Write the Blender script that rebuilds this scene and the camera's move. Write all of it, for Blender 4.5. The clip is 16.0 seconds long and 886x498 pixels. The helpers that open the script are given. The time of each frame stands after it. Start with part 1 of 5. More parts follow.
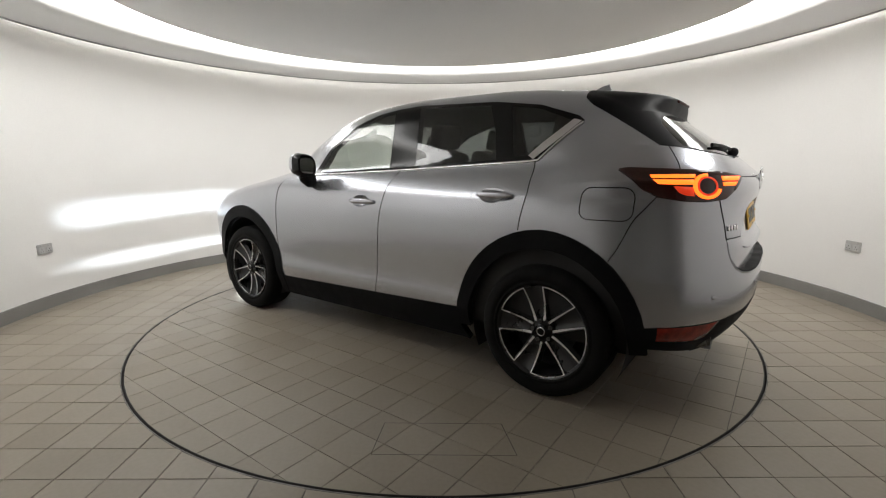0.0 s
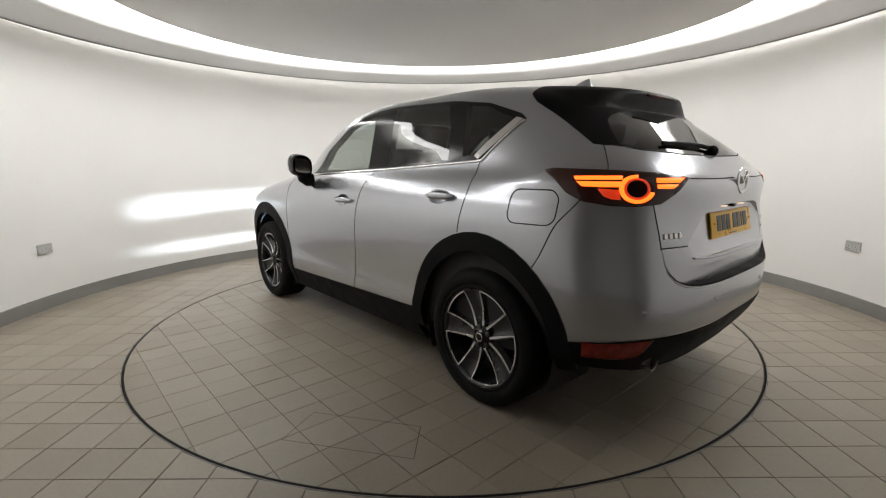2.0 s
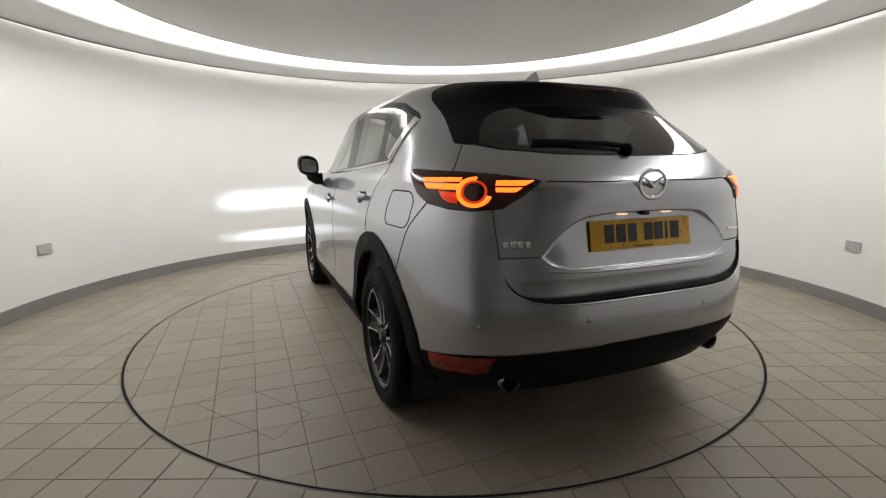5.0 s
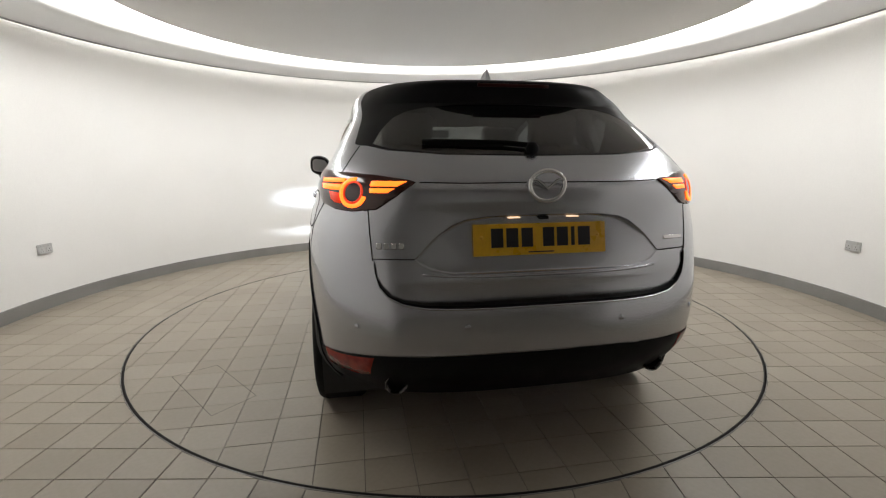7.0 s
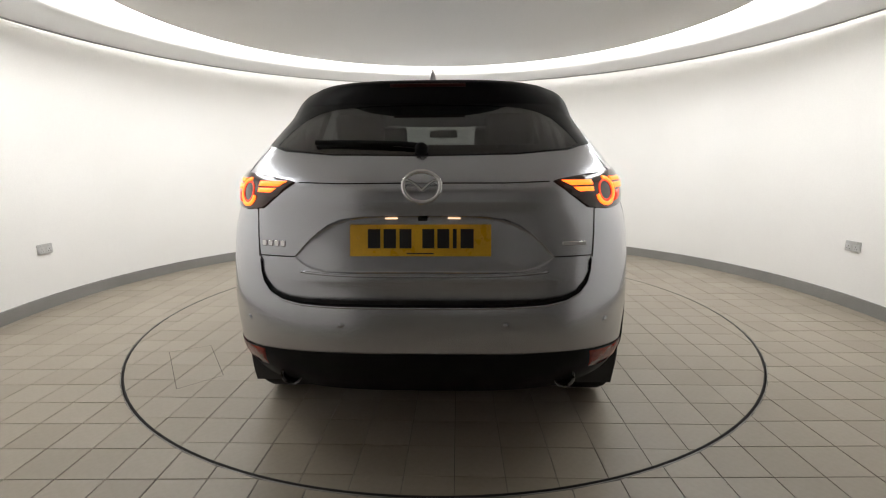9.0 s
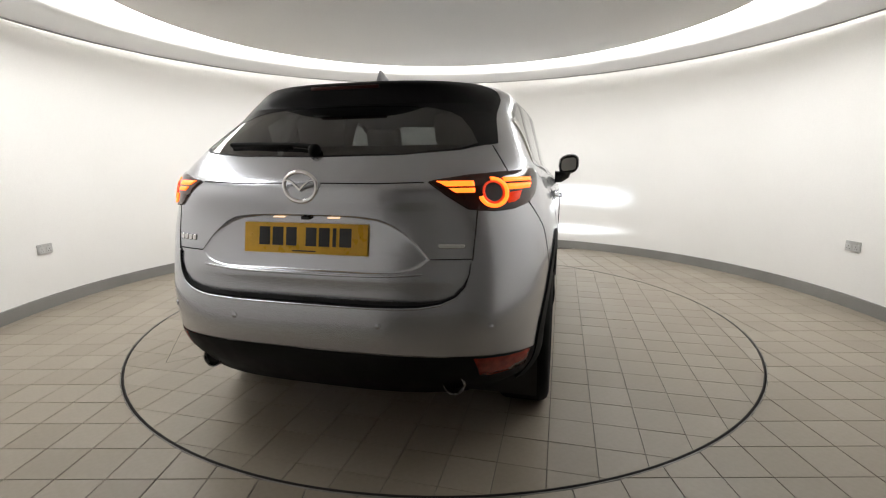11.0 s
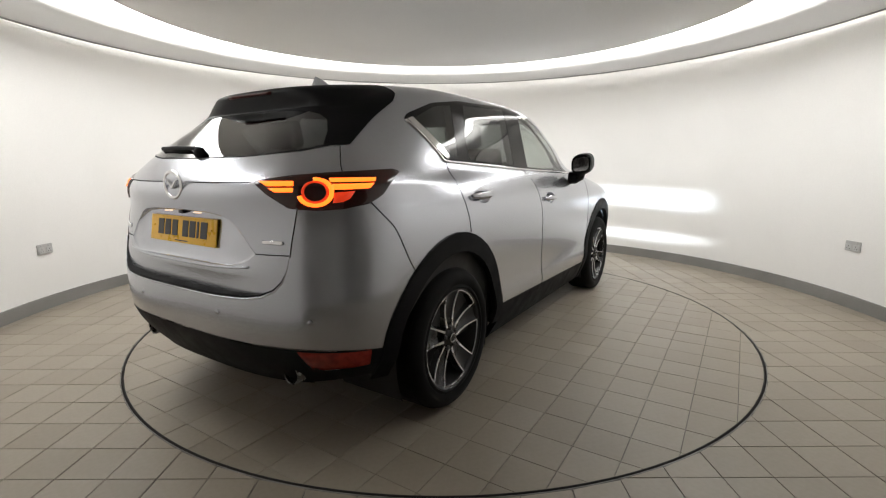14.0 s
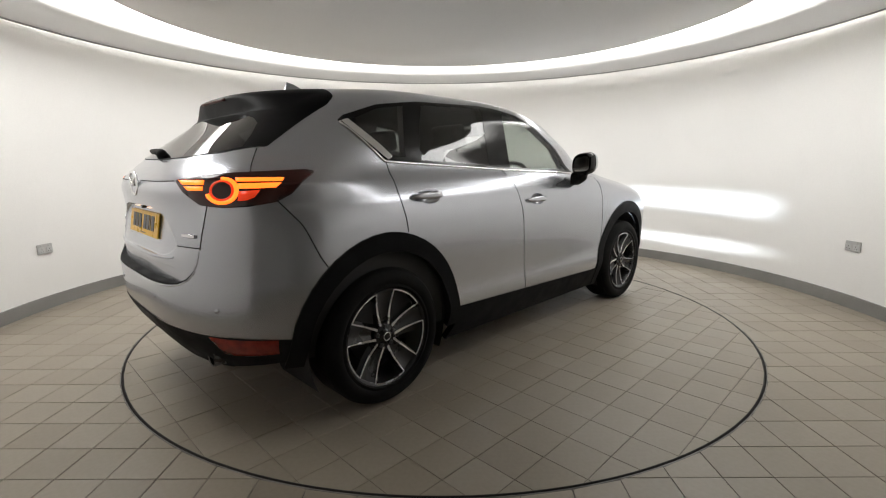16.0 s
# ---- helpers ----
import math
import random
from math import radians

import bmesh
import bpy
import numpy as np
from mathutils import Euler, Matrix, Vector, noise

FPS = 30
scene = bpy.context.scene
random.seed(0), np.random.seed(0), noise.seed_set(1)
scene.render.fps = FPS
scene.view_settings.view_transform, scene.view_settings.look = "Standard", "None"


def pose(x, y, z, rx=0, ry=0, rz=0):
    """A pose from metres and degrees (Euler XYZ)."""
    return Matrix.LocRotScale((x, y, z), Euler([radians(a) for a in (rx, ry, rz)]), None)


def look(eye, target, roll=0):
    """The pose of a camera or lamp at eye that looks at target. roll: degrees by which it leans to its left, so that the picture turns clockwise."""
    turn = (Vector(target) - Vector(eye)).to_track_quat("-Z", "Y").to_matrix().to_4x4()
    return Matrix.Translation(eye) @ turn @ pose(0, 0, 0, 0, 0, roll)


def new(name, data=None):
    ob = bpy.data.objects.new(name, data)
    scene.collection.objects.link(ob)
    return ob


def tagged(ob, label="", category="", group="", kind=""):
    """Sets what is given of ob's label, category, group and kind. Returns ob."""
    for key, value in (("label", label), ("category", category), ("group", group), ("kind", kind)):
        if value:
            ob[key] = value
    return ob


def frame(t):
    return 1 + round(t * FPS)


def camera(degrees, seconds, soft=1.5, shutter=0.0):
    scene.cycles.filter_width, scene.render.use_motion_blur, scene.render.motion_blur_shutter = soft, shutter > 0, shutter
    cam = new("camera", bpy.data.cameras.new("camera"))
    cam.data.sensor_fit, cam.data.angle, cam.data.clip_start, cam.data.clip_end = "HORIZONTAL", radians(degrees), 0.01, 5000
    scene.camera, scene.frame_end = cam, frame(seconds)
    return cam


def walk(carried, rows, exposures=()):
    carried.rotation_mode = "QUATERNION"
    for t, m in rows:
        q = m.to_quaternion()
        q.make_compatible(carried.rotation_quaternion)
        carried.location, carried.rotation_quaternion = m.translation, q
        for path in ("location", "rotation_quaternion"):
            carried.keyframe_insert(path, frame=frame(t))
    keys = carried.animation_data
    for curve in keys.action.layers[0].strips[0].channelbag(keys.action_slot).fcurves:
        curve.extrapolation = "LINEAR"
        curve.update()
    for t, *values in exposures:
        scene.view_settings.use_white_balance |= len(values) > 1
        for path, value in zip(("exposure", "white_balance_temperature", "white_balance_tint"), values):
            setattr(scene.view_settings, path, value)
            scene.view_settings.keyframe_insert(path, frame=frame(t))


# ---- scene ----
# ---- camera ----
cam = camera(87.31, 16.0, soft=1.15)
EYE = Vector((0.015, -3.783, 1.210))
PITCH, YAW, ROLL = 10.220, -0.244, -0.330
_p, _y = radians(PITCH), radians(YAW)
FORE = Vector((math.sin(_y) * math.cos(_p), math.cos(_y) * math.cos(_p), -math.sin(_p)))
CAM_POSE = look(EYE, EYE + FORE, ROLL)
walk(cam, [(0.0, CAM_POSE), (16.0, CAM_POSE)],
     [(0.0, -0.28), (4.0, -0.28), (7.0, -0.08), (9.0, 0.09), (12.5, 0.0), (14.5, -0.10), (16.0, -0.15)])

# ---- world and exposure ----
world = bpy.data.worlds.new("world")
world.use_nodes = True
world.node_tree.nodes["Background"].inputs[0].default_value = (0.02, 0.02, 0.02, 1)
world.node_tree.nodes["Background"].inputs[1].default_value = 0.2
scene.world = world

RING_LIGHT = 8.6      # luminous ceiling ring
SLOT_LIGHT = 12.0      # light slot along the wall's top

# ---- plan ----
ROOM = (-0.003, 0.0625)  # centre of the round wall
ROOM_R = 3.449
CEIL = (-0.028, -0.2875)  # centre of the ceiling's rings
CEIL_R = 3.374         # outer edge of the ceiling, short of the wall by a lit gap
RING_IN, RING_OUT = 2.268, 2.796   # opening of the light ring
WALL_H = 2.352
DEEP = 0.14            # depth of the light ring in the ceiling
LIT = (-38, 229)       # stretch of the ring that gives light, degrees
DOORWAY = (257, 297)   # open entrance in the wall, where the camera stands, degrees
TABLE_R = 2.256        # turntable round the origin
PITCH_T = 0.2022       # tile pitch
CAR_X, CAR_Y = -1.2816, 0.0024   # rear axle on the turntable
HEADING, TURN = 143.70, 6.1585   # degrees at the start, and degrees a second


# ---- materials ----
def mat_new(name):
    m = bpy.data.materials.new(name)
    m.use_nodes = True
    nt = m.node_tree
    return m, nt, nt.nodes["Principled BSDF"]


def noise_on(nt, scale, detail=4.0, coords="Object", stretch=None):
    tc = nt.nodes.new("ShaderNodeTexCoord")
    n = nt.nodes.new("ShaderNodeTexNoise")
    n.inputs["Scale"].default_value = scale
    n.inputs["Detail"].default_value = detail
    if stretch:
        mp = nt.nodes.new("ShaderNodeMapping")
        mp.inputs["Scale"].default_value = stretch
        nt.links.new(tc.outputs[coords], mp.inputs[0])
        nt.links.new(mp.outputs[0], n.inputs["Vector"])
    else:
        nt.links.new(tc.outputs[coords], n.inputs["Vector"])
    return n


def ramp(nt, src, lo, hi, a=0.35, b=0.65):
    r = nt.nodes.new("ShaderNodeValToRGB")
    r.color_ramp.elements[0].position, r.color_ramp.elements[1].position = a, b
    r.color_ramp.elements[0].color = (*lo, 1) if len(lo) == 3 else lo
    r.color_ramp.elements[1].color = (*hi, 1) if len(hi) == 3 else hi
    nt.links.new(src, r.inputs[0])
    return r


def mixed(nt, fac, a, b, blend="MIX"):
    m = nt.nodes.new("ShaderNodeMix")
    m.data_type, m.blend_type = "RGBA", blend
    if isinstance(fac, float):
        m.inputs[0].default_value = fac
    else:
        nt.links.new(fac, m.inputs[0])
    for k, v in ((6, a), (7, b)):
        if isinstance(v, tuple):
            m.inputs[k].default_value = (*v, 1)
        else:
            nt.links.new(v, m.inputs[k])
    return m.outputs[2]


def bumped(nt, bsdf, src, strength, dist=0.002):
    b = nt.nodes.new("ShaderNodeBump")
    b.inputs["Strength"].default_value = strength
    b.inputs["Distance"].default_value = dist
    nt.links.new(src, b.inputs["Height"])
    nt.links.new(b.outputs[0], bsdf.inputs["Normal"])


def surface(name, lo, hi, rough=0.5, metal=0.0, scale=6.0, fine=120.0, bump=0.1, coat=0.0, spec=0.5, rough_var=0.08, coords="Object"):
    """A surface with coarse and fine variation in colour, gloss and relief."""
    m, nt, b = mat_new(name)
    n1 = noise_on(nt, scale, 5, coords)
    n2 = noise_on(nt, fine, 3, coords)
    c1 = ramp(nt, n1.outputs[0], lo, hi)
    c2 = ramp(nt, n2.outputs[0], (0.93, 0.93, 0.93), (1.0, 1.0, 1.0))
    nt.links.new(mixed(nt, 1.0, c1.outputs[0], c2.outputs[0], "MULTIPLY"), b.inputs["Base Color"])
    r = ramp(nt, n1.outputs[0], (rough - rough_var,) * 3, (rough + rough_var,) * 3)
    nt.links.new(r.outputs[0], b.inputs["Roughness"])
    b.inputs["Metallic"].default_value = metal
    b.inputs["Specular IOR Level"].default_value = spec
    b.inputs["Coat Weight"].default_value = coat
    b.inputs["Coat Roughness"].default_value = 0.03
    if bump:
        bumped(nt, b, n2.outputs[0], bump, 0.001)
    return m


def glow(name, colour, strength, rough=0.3):
    m, nt, b = mat_new(name)
    b.inputs["Base Color"].default_value = (*[min(c, 0.8) for c in colour], 1)
    b.inputs["Emission Color"].default_value = (*colour, 1)
    b.inputs["Emission Strength"].default_value = strength
    b.inputs["Roughness"].default_value = rough
    return m


def tinted_glass(name, tint, gloss=0.06):
    m = bpy.data.materials.new(name)
    m.use_nodes = True
    nt = m.node_tree
    nt.nodes.remove(nt.nodes["Principled BSDF"])
    t = nt.nodes.new("ShaderNodeBsdfTransparent")
    t.inputs[0].default_value = (*tint, 1)
    g = nt.nodes.new("ShaderNodeBsdfGlossy")
    g.inputs["Roughness"].default_value = 0.015
    g.inputs["Color"].default_value = (1, 1, 1, 1)
    lw = nt.nodes.new("ShaderNodeLayerWeight")
    lw.inputs[0].default_value = 0.5
    pw = nt.nodes.new("ShaderNodeMath")
    pw.operation = "POWER"
    pw.inputs[1].default_value = 4.0
    nt.links.new(lw.outputs["Facing"], pw.inputs[0])
    f = nt.nodes.new("ShaderNodeMath")
    f.operation = "MULTIPLY_ADD"
    f.inputs[1].default_value, f.inputs[2].default_value = 0.92, gloss
    nt.links.new(pw.outputs[0], f.inputs[0])
    x = nt.nodes.new("ShaderNodeMixShader")
    nt.links.new(f.outputs[0], x.inputs[0])
    nt.links.new(t.outputs[0], x.inputs[1])
    nt.links.new(g.outputs[0], x.inputs[2])
    nt.links.new(x.outputs[0], nt.nodes["Material Output"].inputs[0])
    return m


def tile_material(name, lo, hi, rough):
    """Glazed floor tile: each tile its own shade, cloudy stains, dull gloss."""
    m, nt, b = mat_new(name)
    oi = nt.nodes.new("ShaderNodeObjectInfo")
    geo = nt.nodes.new("ShaderNodeNewGeometry")
    n1 = noise_on(nt, 1.7, 4, "Object")
    gn = nt.nodes.new("ShaderNodeTexNoise")
    gn.inputs["Scale"].default_value = 2.1
    gn.inputs["Detail"].default_value = 6
    nt.links.new(geo.outputs["Position"], gn.inputs["Vector"])
    n2 = noise_on(nt, 45.0, 4, "Object")
    add = nt.nodes.new("ShaderNodeMath")
    add.operation = "ADD"
    nt.links.new(oi.outputs["Random"], add.inputs[0])
    nt.links.new(geo.outputs["Random Per Island"], add.inputs[1])
    fr = nt.nodes.new("ShaderNodeMath")
    fr.operation = "FRACT"
    nt.links.new(add.outputs[0], fr.inputs[0])
    c = ramp(nt, fr.outputs[0], lo, hi, 0.0, 1.0)
    s = ramp(nt, n1.outputs[0], (0.90, 0.89, 0.87), (1.0, 1.0, 1.0), 0.3, 0.7)
    g = ramp(nt, n2.outputs[0], (0.94, 0.94, 0.93), (1.0, 1.0, 1.0), 0.35, 0.6)
    col = mixed(nt, 1.0, c.outputs[0], s.outputs[0], "MULTIPLY")
    col = mixed(nt, 1.0, col, g.outputs[0], "MULTIPLY")
    nt.links.new(col, b.inputs["Base Color"])
    r = ramp(nt, n1.outputs[0], (rough - 0.07,) * 3, (rough + 0.09,) * 3, 0.3, 0.7)
    nt.links.new(r.outputs[0], b.inputs["Roughness"])
    b.inputs["Specular IOR Level"].default_value = 0.4
    bumped(nt, b, n2.outputs[0], 0.08, 0.001)
    return m


WALL_PAINT = surface("wall_paint", (0.84, 0.827, 0.803), (0.87, 0.857, 0.833), 0.75, scale=1.1, fine=160, bump=0.06)
CEIL_PAINT = surface("ceiling_paint", (0.79, 0.778, 0.755), (0.82, 0.808, 0.785), 0.8, scale=0.9, fine=140, bump=0.05)
TRIM_GREY = surface("grey_skirting", (0.215, 0.208, 0.196), (0.25, 0.242, 0.23), 0.65, scale=3, fine=90, bump=0.05)
SLOT_TRIM = surface("slot_trim", (0.38, 0.38, 0.37), (0.42, 0.42, 0.41), 0.5)
RING_GLOW = glow("ring_glow", (1.0, 0.992, 0.975), RING_LIGHT)
SLOT_GLOW = glow("slot_glow", (1.0, 0.99, 0.97), SLOT_LIGHT)
TILE = tile_material("floor_tile", (0.250, 0.217, 0.173), (0.290, 0.254, 0.206), 0.40)
TILE_T = tile_material("turntable_tile", (0.248, 0.215, 0.172), (0.284, 0.249, 0.202), 0.40)
GROUT = surface("dark_grout", (0.040, 0.034, 0.030), (0.085, 0.073, 0.062), 0.85, scale=8)
STEEL = surface("dull_steel_rim", (0.16, 0.15, 0.14), (0.30, 0.29, 0.27), 0.38, metal=0.9, scale=9)
GAP_DARK = surface("dark_gap", (0.012, 0.011, 0.010), (0.02, 0.018, 0.016), 0.9)
PASSAGE_PAINT = surface("door_paint", (0.50, 0.49, 0.475), (0.54, 0.53, 0.515), 0.6, scale=2)
SOCKET_GREY = surface("socket_metal", (0.46, 0.455, 0.44), (0.52, 0.515, 0.50), 0.4, metal=0.3)
SOCKET_WHITE = surface("socket_plastic", (0.50, 0.50, 0.49), (0.55, 0.55, 0.54), 0.35)


def paint():
    m, nt, b = mat_new("silver_car_paint")
    n1 = noise_on(nt, 900.0, 2)
    n2 = noise_on(nt, 1.5, 3)
    c = ramp(nt, n1.outputs[0], (0.445, 0.460, 0.497), (0.56, 0.577, 0.615), 0.3, 0.7)
    s = ramp(nt, n2.outputs[0], (0.96, 0.96, 0.96), (1, 1, 1))
    nt.links.new(mixed(nt, 1.0, c.outputs[0], s.outputs[0], "MULTIPLY"), b.inputs["Base Color"])
    b.inputs["Metallic"].default_value = 0.9
    b.inputs["Roughness"].default_value = 0.27
    b.inputs["Coat Weight"].default_value = 0.6
    b.inputs["Coat Roughness"].default_value = 0.025
    return m


PAINT = paint()
GLOSS_BLACK = surface("gloss_black", (0.004, 0.004, 0.0045), (0.006, 0.006, 0.0065), 0.12, bump=0.0, rough_var=0.03, spec=0.35)
SATIN_BLACK = surface("satin_black", (0.003, 0.003, 0.0034), (0.005, 0.005, 0.0055), 0.48, bump=0.0, rough_var=0.05, spec=0.14)
PLASTIC = surface("black_plastic", (0.005, 0.005, 0.0055), (0.009, 0.009, 0.0095), 0.6, scale=10, fine=400, bump=0.15, spec=0.1)
RUBBER = surface("tyre_rubber", (0.006, 0.006, 0.006), (0.011, 0.0105, 0.010), 0.7, scale=12, fine=200, bump=0.15, spec=0.1)
CHROME = surface("chrome", (0.80, 0.80, 0.80), (0.86, 0.86, 0.86), 0.10, metal=1.0, bump=0.0, rough_var=0.03)
RIM_DARK = surface("rim_black", (0.012, 0.012, 0.013), (0.02, 0.02, 0.021), 0.3, bump=0.0)
RIM_CUT = surface("machined_alloy", (0.78, 0.78, 0.79), (0.86, 0.86, 0.87), 0.3, metal=0.9, fine=300, bump=0.05)
DISC = surface("brake_disc", (0.09, 0.09, 0.09), (0.14, 0.135, 0.13), 0.5, metal=0.9)
GLASS_CLEAR = tinted_glass("side_glass", (0.66, 0.70, 0.67))
GLASS_DARK = tinted_glass("privacy_glass", (0.22, 0.235, 0.23))
GLASS_REAR = tinted_glass("rear_glass_tint", (0.13, 0.135, 0.135))
INTERIOR = surface("dark_trim", (0.010, 0.010, 0.011), (0.018, 0.018, 0.018), 0.7, scale=14, fine=300, bump=0.1)
LEATHER = surface("black_leather", (0.014, 0.013, 0.013), (0.024, 0.023, 0.022), 0.5, scale=14, fine=350, bump=0.2)
PIPE_DARK = surface("burnt_steel", (0.14, 0.135, 0.13), (0.22, 0.215, 0.205), 0.25, metal=0.9, scale=20)
RED_LENS = surface("dark_red_lens", (0.035, 0.004, 0.003), (0.05, 0.006, 0.004), 0.10, bump=0.0, coat=0.5, rough_var=0.03)
BRAKE_LENS = surface("unlit_brake_lens", (0.03, 0.004, 0.003), (0.045, 0.006, 0.004), 0.45, bump=0.0, spec=0.15)
RED_REFL = surface("red_reflector", (0.17, 0.014, 0.008), (0.26, 0.022, 0.012), 0.15, scale=30, fine=250, bump=0.3)
LAMP_ORANGE = glow("lamp_orange", (1.0, 0.135, 0.012), 3.1)
LAMP_RED = glow("lamp_red", (1.0, 0.055, 0.012), 0.45)
LAMP_WHITE = glow("lamp_white", (0.80, 0.90, 1.0), 9500.0)
FOG_WHITE = glow("fog_white", (0.86, 0.94, 1.0), 17000.0)
LENS_CLEAR = tinted_glass("clear_lens", (0.93, 0.94, 0.95))
PLATE_YELLOW = surface("plate_yellow", (0.72, 0.40, 0.015), (0.78, 0.45, 0.02), 0.35, bump=0.02, scale=20)
PLATE_BLACK = surface("plate_black", (0.012, 0.012, 0.012), (0.02, 0.02, 0.02), 0.4)
PLATE_LAMP = glow("plate_lamp", (1.0, 0.66, 0.42), 1.3)


# ---- mesh helpers ----
def part(name, bm, material, parent=None, label="", smooth=True, loc=None, angle=None):
    me = bpy.data.meshes.new(name)
    if smooth:
        for f in bm.faces:
            f.smooth = True
        if angle:
            for e in bm.edges:
                if len(e.link_faces) == 2 and e.calc_face_angle(0) > radians(angle):
                    e.smooth = False
    bm.normal_update()
    lay = bm.verts.layers.float_vector.get("skin")
    skin = [Vector(v[lay]) for v in bm.verts] if lay else None
    bm.to_mesh(me)
    bm.free()
    if skin:
        me.normals_split_custom_set_from_vertices([n.normalized() for n in skin])
    me.materials.append(material)
    ob = new(name, me)
    if parent:
        ob.parent = parent
    if loc is not None:
        ob.location = loc
    if label:
        ob["label"] = label
    return ob


def arc_band(bm, profile, a0, a1, seg=96):
    """Turn a profile of (radius, height) through part of a circle, in degrees."""
    rings = []
    for r, h in profile:
        rings.append([bm.verts.new((r * math.cos(a), r * math.sin(a), h)) for a in [radians(a0 + (a1 - a0) * i / seg) for i in range(seg + 1)]])
    for p, q in zip(rings, rings[1:]):
        for i in range(seg):
            bm.faces.new((p[i], p[i + 1], q[i + 1], q[i]))


def lathe(bm, profile, seg=48, axis="z", closed=False, centre=(0, 0, 0)):
    """Turn a profile of (radius, height) round an axis."""
    rings = []
    for r, h in profile:
        ring = []
        for i in range(seg):
            a = 2 * math.pi * i / seg
            p = (r * math.cos(a), r * math.sin(a), h) if axis == "z" else (r * math.cos(a), h, r * math.sin(a))
            ring.append(bm.verts.new(Vector(p) + Vector(centre)))
        rings.append(ring)
    n = len(rings)
    for k in range(n if closed else n - 1):
        a, b = rings[k], rings[(k + 1) % n]
        for i in range(seg):
            j = (i + 1) % seg
            bm.faces.new((a[i], a[j], b[j], b[i]))
    return rings


def box(bm, size, centre=(0, 0, 0), rot=None, bevel=0.0, seg=2):
    g = bmesh.ops.create_cube(bm, size=1.0)
    m = Matrix.Translation(centre) @ (rot.to_4x4() if rot else Matrix.Identity(4)) @ Matrix.Diagonal((*size, 1))
    bmesh.ops.transform(bm, matrix=m, verts=g["verts"])
    if bevel:
        es = list({e for v in g["verts"] for e in v.link_edges})
        bmesh.ops.bevel(bm, geom=es, offset=bevel, segments=seg, affect="EDGES", profile=0.7)


def tube(bm, pts, r, seg=8, flat=None, up=Vector((0, 0, 1)), cap=True):
    """Sweep an ellipse (r by flat) along points."""
    flat = flat or r
    rings = []
    for i, p in enumerate(pts):
        p = Vector(p)
        d = (Vector(pts[min(i + 1, len(pts) - 1)]) - Vector(pts[max(i - 1, 0)])).normalized()
        s = d.cross(up).normalized()
        u = s.cross(d)
        rings.append([bm.verts.new(p + s * math.cos(2 * math.pi * k / seg) * flat + u * math.sin(2 * math.pi * k / seg) * r) for k in range(seg)])
    for a, b in zip(rings, rings[1:]):
        for k in range(seg):
            j = (k + 1) % seg
            bm.faces.new((a[k], a[j], b[j], b[k]))
    if cap:
        bm.faces.new(rings[0][::-1])
        bm.faces.new(rings[-1])


def curve1(pairs):
    """A smooth curve through (parameter, value) pairs, without overshoot."""
    p = np.array(pairs, float)
    p = p[np.argsort(p[:, 0])]
    x, y = p[:, 0], p[:, 1]
    h, d = np.diff(x), np.diff(y) / np.diff(x)
    m = np.zeros(len(x))
    m[0], m[-1] = d[0], d[-1]
    for i in range(1, len(x) - 1):
        if d[i - 1] * d[i] > 0:
            w1, w2 = 2 * h[i] + h[i - 1], h[i] + 2 * h[i - 1]
            m[i] = (w1 + w2) / (w1 / d[i - 1] + w2 / d[i])

    def f(t):
        t = min(max(t, x[0]), x[-1])
        i = min(max(int(np.searchsorted(x, t)) - 1, 0), len(h) - 1)
        s = (t - x[i]) / h[i]
        return float((2 * s**3 - 3 * s**2 + 1) * y[i] + (s**3 - 2 * s**2 + s) * h[i] * m[i] + (3 * s**2 - 2 * s**3) * y[i + 1] + (s**3 - s**2) * h[i] * m[i + 1])

    return f


